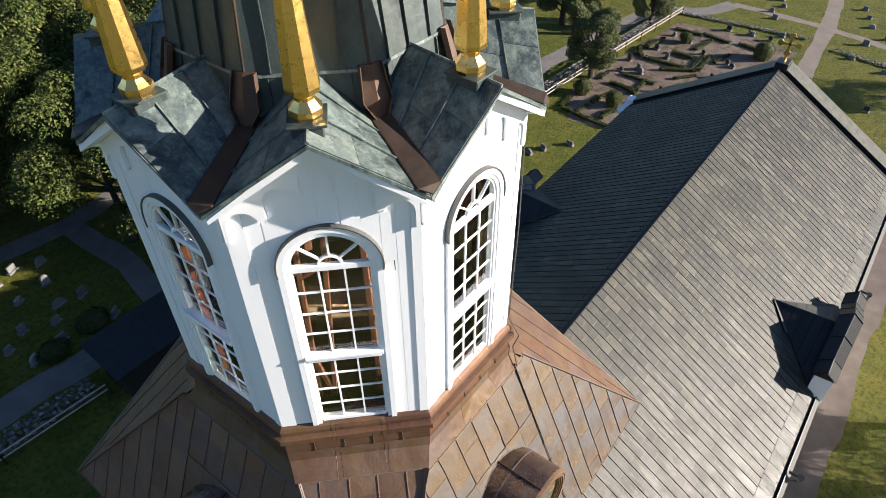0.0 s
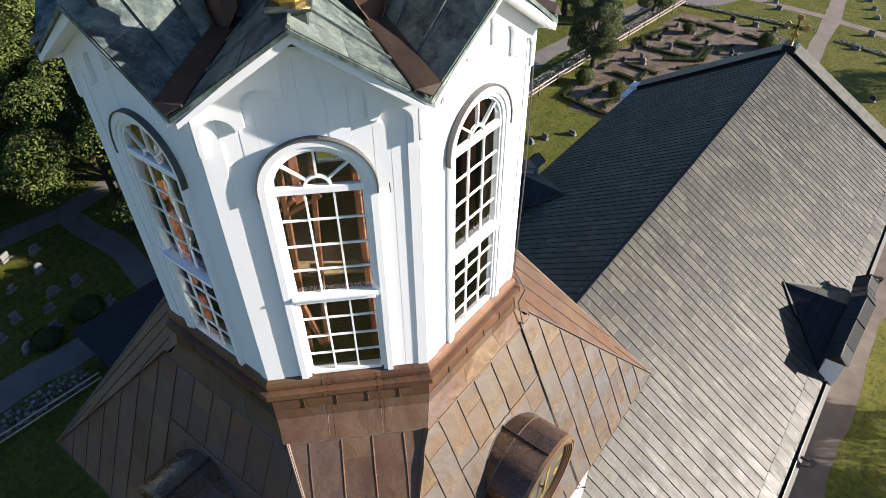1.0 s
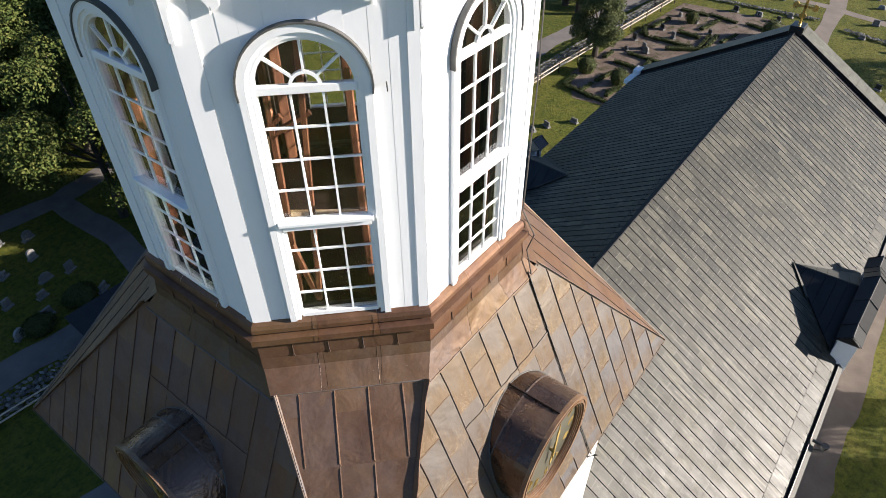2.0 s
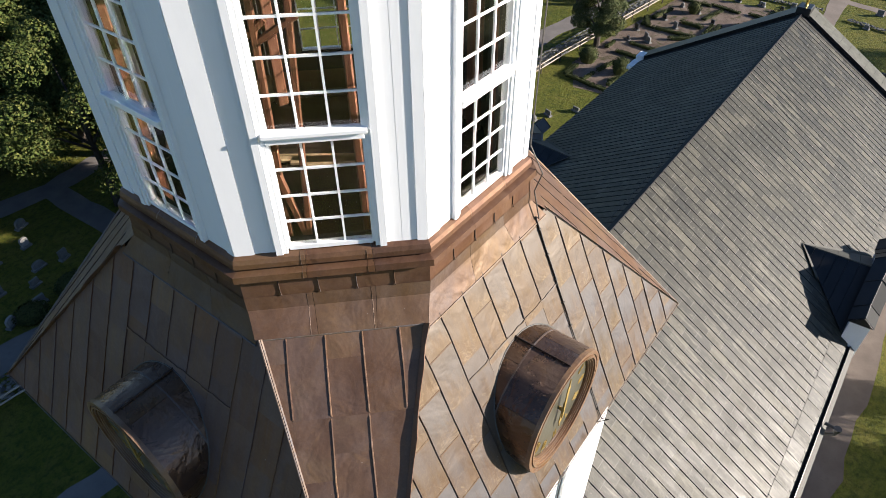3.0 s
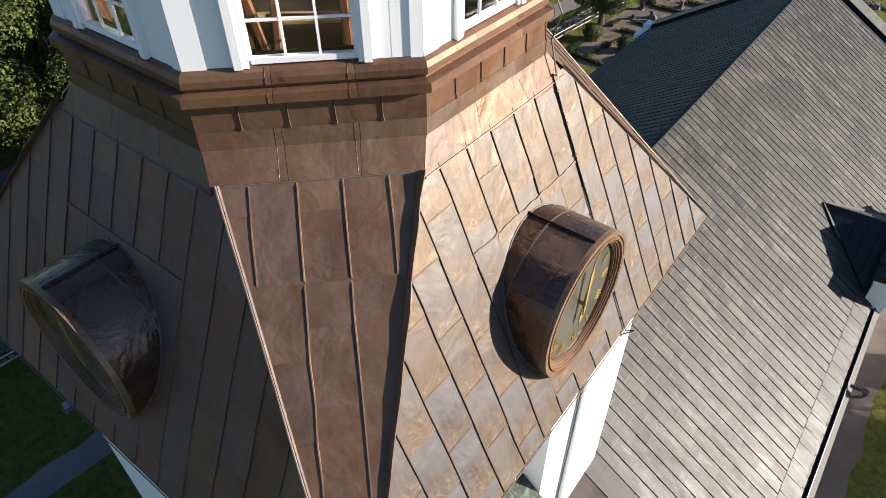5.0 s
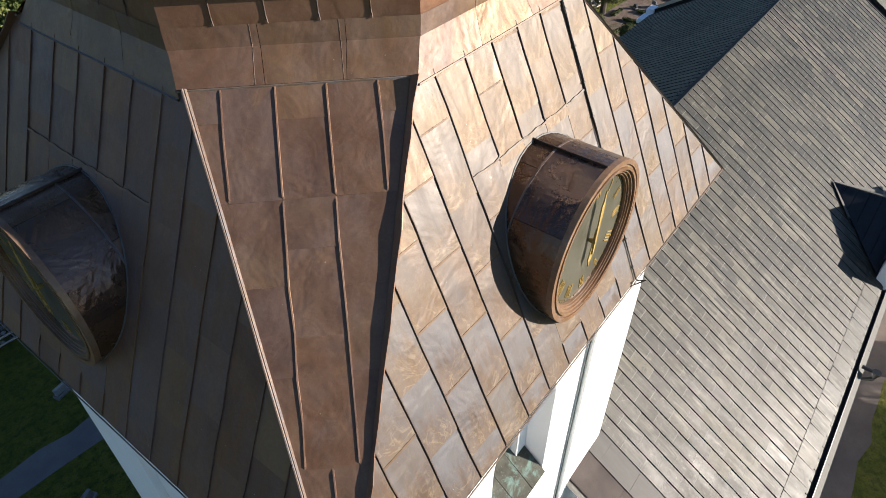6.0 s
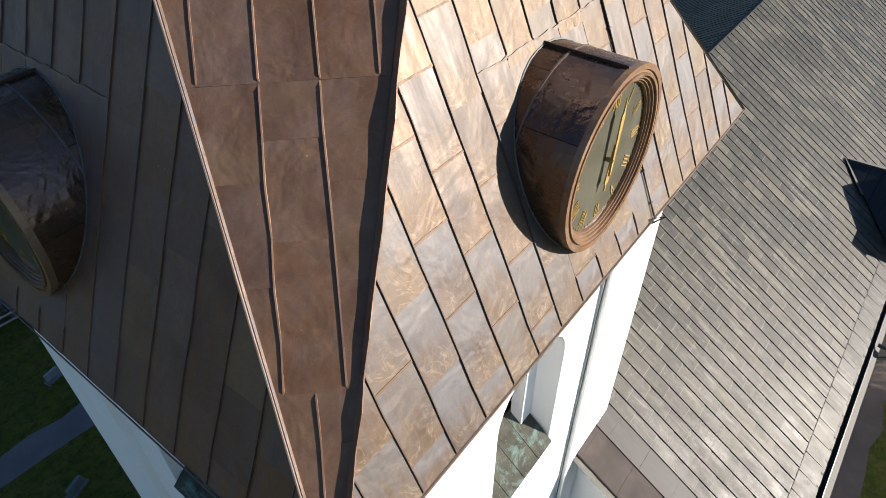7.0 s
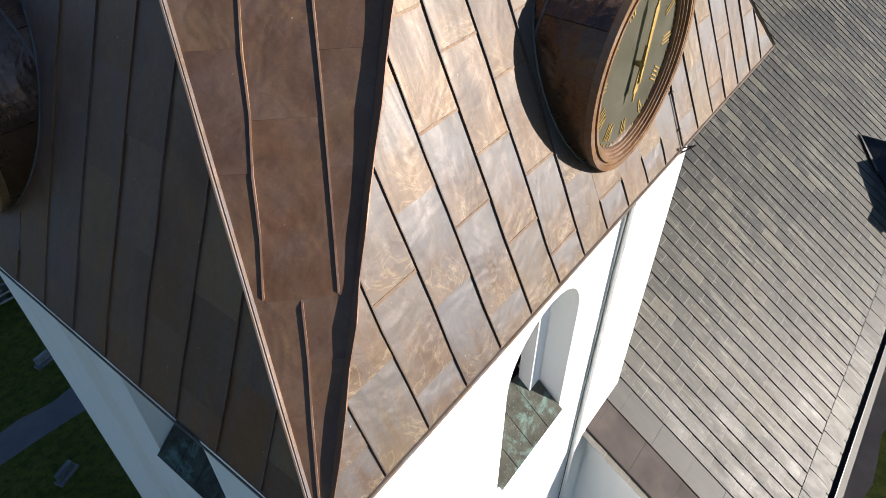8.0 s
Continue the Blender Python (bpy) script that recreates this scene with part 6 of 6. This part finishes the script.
def gravestone(style, material, label, x, y, turn, h, w):
    t = thing("gravestone", label, "gravestone", "gravestones in the churchyard", "", (x, y, 0))
    t.rotation_euler = (0, 0, radians(turn))
    bm = bmesh.new()
    box(bm, -w * 0.62, w * 0.62, -0.17, 0.17, -0.02, 0.14, None, 0.02)
    part("plinth", bm, M_GRAVE, t)
    bm = bmesh.new()
    if style == "cross":
        box(bm, -0.07, 0.07, -0.05, 0.05, 0.14, h, None, 0.01)
        box(bm, -0.28, 0.28, -0.045, 0.045, h * 0.62, h * 0.62 + 0.14, None, 0.01)
    elif style == "round":
        loop = [(-w / 2, 0.14), (w / 2, 0.14)] + [(w / 2 * math.cos(math.pi * i / 8), h - w / 3 + w / 3 * math.sin(math.pi * i / 8)) for i in range(9)]
        slab(bm, [(px, -0.08, pz) for px, pz in loop], (0, 1, 0), 0.16)
    else:
        box(bm, -w / 2, w / 2, -0.08, 0.08, 0.14, h, None, 0.025)
    part("stone", bm, material, t)
    return t


rng = random.Random(8)
STONES = (M_GRAVE, M_GRAVE_DARK, M_GRAVE, M_GRAVE_WHITE)
NAMES = ("grey granite headstone on the grass", "black polished headstone on the grass", "weathered grey headstone on the grass", "pale stone memorial on the grass")
west = [(3.4, 34.2, 3, "round"), (1.4, 33.9, 3, "cross"), (4.6, 27.9, 0, "slab"), (3.6, 28.8, 0, "slab"), (0.3, 31.1, 0, "slab"), (2.0, 30.3, 2, "slab"), (4.3, 31.2, 2, "slab"), (2.9, 31.6, 2, "round"), (1.2, 36.5, 0, "slab"), (2.6, 37.2, 2, "slab"), (4.2, 36.4, 2, "round"), (-1.0, 30.2, 0, "slab"), (-1.8, 33.4, 0, "slab"), (-0.4, 28.2, 3, "round"), (-3.4, 31.2, 0, "slab"), (-4.6, 34.6, 2, "slab"), (1.4, 28.5, 0, "slab"), (-6.0, 29.5, 0, "slab"), (-1.64, 18.4, 3, "slab"), (-3.8, 12.7, 0, "slab")]
for x, y, m, st in west:
    gravestone(st, STONES[m], NAMES[m], x, y, rng.uniform(-12, 12) + 20, rng.uniform(0.5, 0.75), rng.uniform(0.5, 0.75))
east = [(55.1, 17.2), (62.1, 16.4), (65.8, 14.2), (63.8, 11.9), (55.7, 15.4), (62.9, 9.0), (62.5, 8.4), (71.6, 11.8), (71.8, 9.5), (71.5, 7.2), (56.4, 15.9), (53.2, 12.2), (57.9, 17.6), (60.6, 14.6), (49.6, 13.2), (66.6, 16.2), (59.0, 9.2)]
for x, y in east:
    m = rng.choice((1, 1, 1, 2))
    gravestone(rng.choice(("slab", "round", "slab")), STONES[m], NAMES[m].replace("on the grass", "on gravel"), x, y, 60 + rng.uniform(-8, 8), rng.uniform(0.45, 0.8), rng.uniform(0.4, 0.65))
lawn = [(73.7, 11.8), (73.7, 9.2), (75.4, 6.4), (73.9, -1.0), (72.2, -4.3), (80.4, 8.6), (84.9, 8.8), (82.4, 9.5), (87, 9.6), (89.7, 0.7), (87, -0.2), (78.6, -1.4), (84.2, -1.0), (81.5, -3.0), (92, 9.8), (95, 0.9), (37.3, 16.5), (40.6, 14.4), (38.6, 15.9), (66, -8), (69, -11), (64, -10), (62.5, -4.5)]
for x, y in [(a * 0.973, b * 1.01) for a, b in lawn]:
    m = rng.choice((0, 1, 2, 2, 3))
    gravestone(rng.choice(("slab", "round", "slab")), STONES[m], NAMES[m], x, y, 75 + rng.uniform(-8, 8), rng.uniform(0.4, 0.62), rng.uniform(0.45, 0.7))


def leaf_cloud(blobs, count, size, rng, flat=0.75):
    """Leaf quads scattered over the shells of several blobs; returns verts and faces."""
    verts, faces = [], []
    wsum = [b[3] ** 2 for b in blobs]
    for _ in range(count):
        bx, by, bz, br = rng.choices(blobs, wsum)[0]
        d = Vector((rng.gauss(0, 1), rng.gauss(0, 1), rng.gauss(0, 1))).normalized()
        if d.z < -0.55:
            d.z = -d.z
        r = br * (rng.uniform(0.55, 1.08) ** 0.6)
        p = Vector((bx, by, bz)) + Vector((d.x * r, d.y * r, d.z * r * flat))
        n = (d + Vector((rng.uniform(-.9, .9), rng.uniform(-.9, .9), rng.uniform(-.4, .9)))).normalized()
        a = n.orthogonal().normalized()
        a = (Matrix.Rotation(rng.uniform(0, 6.28), 3, n) @ a)
        b = n.cross(a)
        s = size * rng.uniform(0.6, 1.35)
        i0 = len(verts)
        verts += [p - a * s, p + b * s * 0.55 + n * s * 0.12, p + a * s, p - b * s * 0.55 + n * s * 0.12]
        faces.append((i0, i0 + 1, i0 + 2, i0 + 3))
    return verts, faces


def broadleaf_tree(seed, h, r, material, label, leaves=36000, size=0.105):
    rng = random.Random(seed)
    t = thing("broadleaf_tree", label, "tree", "trees round the churchyard")
    bm = bmesh.new()
    tube(bm, [(0, 0, -0.1), (0.05, 0.02, h * 0.2), (-0.05, 0.08, h * 0.45), (0.05, 0, h * 0.72)], 0.32, 9, 0.10)
    part("trunk", bm, M_BARK, t)
    blobs = []
    for i in range(34):
        a = rng.uniform(0, 6.28)
        z = rng.uniform(0.30, 0.95)
        reach = r * math.sqrt(max(0.05, 1 - ((z - 0.55) / 0.47) ** 2)) * rng.uniform(0.45, 0.9)
        blobs.append((reach * math.cos(a), reach * math.sin(a), h * z, r * rng.uniform(0.26, 0.42)))
    for bx, by, bz, br in blobs[:11]:
        bm = bmesh.new()
        z0 = min(bz * 0.75, h * 0.6)
        tube(bm, [(0, 0, z0 - 0.3 * (bz - z0) - 0.4), (bx * 0.45, by * 0.45, z0 + 0.4 * (bz - z0)), (bx * 0.92, by * 0.92, bz)], 0.11, 6, 0.03)
        part("limb", bm, M_BARK, t)
    v, f = leaf_cloud(blobs, leaves, size, rng)
    tagged(raw("crown", v, f, material, t), "crown of many small leaves", "", "", "stuff")
    return t


ta = broadleaf_tree(1, 12.0, 5.2, M_LEAF, "broad dark green leafy tree")
ta.matrix_basis = pose(9.5, 33.5, 0)
tb = broadleaf_tree(2, 10.0, 4.2, M_LEAF, "dense green leafy tree")
tb.matrix_basis = pose(13.5, 29.5, 0)
tc = broadleaf_tree(3, 6.2, 2.3, M_LEAF_GREY, "round-crowned tree with silvery green leaves", 26000, 0.085)
tc.matrix_basis = pose(52.0, 19.1, 0) @ Matrix.Scale(1.05, 4)
WOODS = [(12.5, 43, 1.0), (3.5, 44, 0.95), (-2.5, 44.5, 0.95), (17, 33, 1.05), (16, 25.5, 0.85), (19, 38, 1.1), (6, 51, 1.1), (27, 46, 1.1), (18, 57, 1.2), (71, -14, 0.62), (14, 38, 1.1), (8, 45, 1.15), (15, 47, 1.2), (1, 47, 1.1), (-6, 46, 1.0), (22, 42, 1.1), (23, 52, 1.25), (12, 56, 1.2), (3, 57, 1.2), (31, 50, 1.1), (30, 60, 1.3), (20, 64, 1.3), (10, 68, 1.3), (40, 58, 1.2), (38, 70, 1.3), (0, 70, 1.2), (26, 76, 1.3), (50, 68, 1.2), (-10, 56, 1.2), (16, 82, 1.4), (40, 86, 1.4), (4, 84, 1.4), (56, 82, 1.3), (-16, 47, 1.1), (-24, 49, 1.2), (-33, 47, 1.2), (-42, 50, 1.2), (-20, 60, 1.3), (-30, 62, 1.3), (-50, 60, 1.3)]
rng = random.Random(12)
for i, (x, y, s) in enumerate(WOODS):
    copy_thing(ta if i % 2 else tb, Matrix.LocRotScale((x, y, 0), Euler((0, 0, rng.uniform(0, 6.3))), (s, s, s * rng.uniform(0.9, 1.1))))
# more of the same wood further out, unseen, added to darken copper reflections
far_tree = thing("broadleaf_tree", "unseen distant green leafy tree added to the wood", "tree", "trees of the wood")
v, f = leaf_cloud([(random.Random(i).uniform(-3.5, 3.5), random.Random(i + 50).uniform(-3.5, 3.5), 4 + (i % 5) * 1.9, 2.4) for i in range(14)], 2600, 0.42, random.Random(9))
tagged(raw("crown", v, f, M_LEAF, far_tree), "crown of many small leaves", "", "", "stuff")
bm = bmesh.new()
tube(bm, [(0, 0, -0.1), (0.1, 0, 5), (0, 0.1, 9)], 0.3, 8, 0.1)
part("trunk", bm, M_BARK, far_tree)
far_tree.matrix_basis = pose(-60, 66, 0)
for i in range(90):
    x, y = -190 + (i % 18) * 11 + rng.uniform(-3, 3), 70 + (i // 18) * 15 + rng.uniform(-4, 4)
    if x > -12 and y < 92:
        continue
    s = rng.uniform(1.0, 1.5)
    copy_thing(far_tree, Matrix.LocRotScale((x, y, 0), Euler((0, 0, rng.uniform(0, 6.3))), (s, s, s)))
# trees on the south lawn, one at the path and two further out that shade it
copy_thing(tc, Matrix.LocRotScale((26.0, -14.3, 0), Euler((0, 0, 1.0)), (0.85, 0.85, 0.85)))
copy_thing(tb, Matrix.LocRotScale((22.6, -20.6, 0), Euler((0, 0, 2.0)), (0.95, 0.95, 1.0)))
copy_thing(ta, Matrix.LocRotScale((28.3, -24.5, 0), Euler((0, 0, 4.0)), (0.85, 0.85, 0.95)))
# trees west of the tower, seen in the lantern's panes
for i, (x, y, s) in enumerate(((-25, 16, 1.05), (-20, 22, 0.95), (-29, 9, 1.0), (-32, 18, 1.1))):
    copy_thing(ta if i % 2 else tb, Matrix.LocRotScale((x, y, 0), Euler((0, 0, 0.8 * i)), (s, s, s)))
for x, y, s in ((60.5, 25.5, 1.25), (67.5, 19.6, 0.9), (62, 28, 1.2), (70, 29, 1.3), (80, 24, 1.1)):
    copy_thing(tc, Matrix.LocRotScale((x, y, 0), Euler((0, 0, rng.uniform(0, 6.3))), (s, s, s)))


def shrub(label, x, y, lx, ly, h, turn, seed, count):
    """A clipped shrub or hedge: an inner mass of twigs with a leafy skin."""
    rng = random.Random(seed)
    t = thing("hedge" if lx > 1.6 * ly else "shrub", label, "hedge" if lx > 1.6 * ly else "shrub", "hedges and shrubs", "", (x, y, 0))
    t.rotation_euler = (0, 0, radians(turn))
    bm = bmesh.new()
    if lx > 1.6 * ly:
        box(bm, -lx / 2 * 0.85, lx / 2 * 0.85, -ly / 2 * 0.8, ly / 2 * 0.8, 0, h * 0.85, None, min(0.12, h * 0.2))
    else:
        lathe(bm, [(lx * 0.34, 0.0), (lx * 0.44, h * 0.35), (lx * 0.36, h * 0.7), (lx * 0.14, h * 0.9)], 10)
    part("twig_core", bm, M_HEDGE, t)
    verts, faces = [], []
    for _ in range(count):
        side = rng.random()
        if lx <= 1.6 * ly:
            n = Vector((rng.gauss(0, 1), rng.gauss(0, 1), abs(rng.gauss(0, 1)) - 0.25)).normalized()
            k = rng.uniform(0.86, 1.06)
            p = Vector((n.x * lx / 2 * k, n.y * ly / 2 * k, max(0.04, h * (0.45 + 0.55 * n.z * k))))
        elif side < 0.5:
            p, n = Vector((rng.uniform(-lx, lx) / 2, rng.uniform(-ly, ly) / 2, h * rng.uniform(0.70, 1.22))), Vector((0, 0, 1))
        elif side < 0.78:
            s = rng.choice((-1, 1))
            p, n = Vector((rng.uniform(-lx, lx) / 2, s * ly / 2 * rng.uniform(0.75, 1.3), rng.uniform(0.05, h))), Vector((0, s, 0))
        else:
            s = rng.choice((-1, 1))
            p, n = Vector((s * lx / 2 * rng.uniform(0.9, 1.05), rng.uniform(-ly, ly) / 2, rng.uniform(0.05, h))), Vector((s, 0, 0))
        n = (n + Vector((rng.uniform(-.8, .8), rng.uniform(-.8, .8), rng.uniform(-.3, .8)))).normalized()
        a = n.orthogonal().normalized()
        b = n.cross(a)
        s2 = rng.uniform(0.04, 0.085)
        i0 = len(verts)
        verts += [p - a * s2, p + b * s2 * 0.6, p + a * s2, p - b * s2 * 0.6]
        faces.append((i0, i0 + 1, i0 + 2, i0 + 3))
    tagged(raw("leaves", verts, faces, M_HEDGE, t), "", "", "", "stuff")
    return t


shrub("clipped block of evergreen hedge", 48.1, 14.7, 1.8, 1.7, 1.5, 30, 1, 900)
shrub("clipped block of evergreen hedge", 48.5, 18.2, 1.9, 1.8, 1.5, 30, 2, 900)
shrub("round green shrub by the gravel", 65.6, 14.6, 1.3, 1.5, 1.2, 0, 3, 700)
shrub("tall round green shrub", 66.5, 6.6, 2.3, 2.1, 1.9, 0, 4, 900)
shrub("spreading green shrub among the headstones", 3.3, 28.3, 2.2, 1.6, 0.9, 20, 5, 900)
shrub("round green shrub among the headstones", 0.6, 27.8, 1.9, 1.7, 0.9, 0, 6, 900)
shrub("round green shrub beside the path", -3.8, 27.9, 1.8, 1.6, 1.0, 0, 7, 700)
rng = random.Random(15)
HEDGES = [(68.5, 16.7, 68.4, 13.8), (68.9, 13.7, 68.2, 10.7), (67.8, 12.4, 64.4, 13.0), (59.2, 16.4, 59.3, 12.3), (57.6, 14.0, 59.4, 11.1), (63.1, 11.7, 59.5, 11.5), (68.6, 9.6, 68.1, 7.5), (56.5, 12.1, 58.3, 10.7), (61.2, 18.0, 59.2, 16.9), (51.9, 16.5, 51.7, 14.0), (45.8, 14.6, 47.1, 14.0), (51.7, 15.0, 51.2, 13.9), (44.4, 14.9, 44.0, 13.3), (54.4, 16.6, 54.2, 13.4), (64.8, 16.8, 61.6, 17.4), (48.6, 12.9, 50.6, 11.8), (54.0, 11.6, 56.2, 10.2), (62.2, 14.6, 62.0, 12.4), (65.0, 9.6, 62.4, 10.2), (47.2, 16.4, 49.4, 16.0), (44.7, 18.3, 44.2, 15.5), (44.2, 15.5, 44.0, 13.4), (45.0, 18.5, 47.0, 18.6), (44.8, 16.7, 46.5, 16.6), (45.1, 14.4, 47.2, 14.2), (51.9, 16.9, 51.9, 15.6), (52.2, 18.1, 53.7, 18.1), (51.7, 15.1, 51.6, 13.9), (52.0, 14.1, 54.1, 14.2), (61.6, 18.0, 59.5, 17.6), (59.7, 10.9, 63.5, 11.1)]
for i, (xa, ya, xb, yb) in enumerate(HEDGES):
    n = math.dist((xa, ya), (xb, yb))
    shrub("low uneven hedge round a gravel plot", (xa + xb) / 2, (ya + yb) / 2, n + 0.2, 0.32 + 0.15 * rng.random(), rng.uniform(0.2, 0.36), math.degrees(math.atan2(yb - ya, xb - xa)), 20 + i, int(170 * n) + 100)
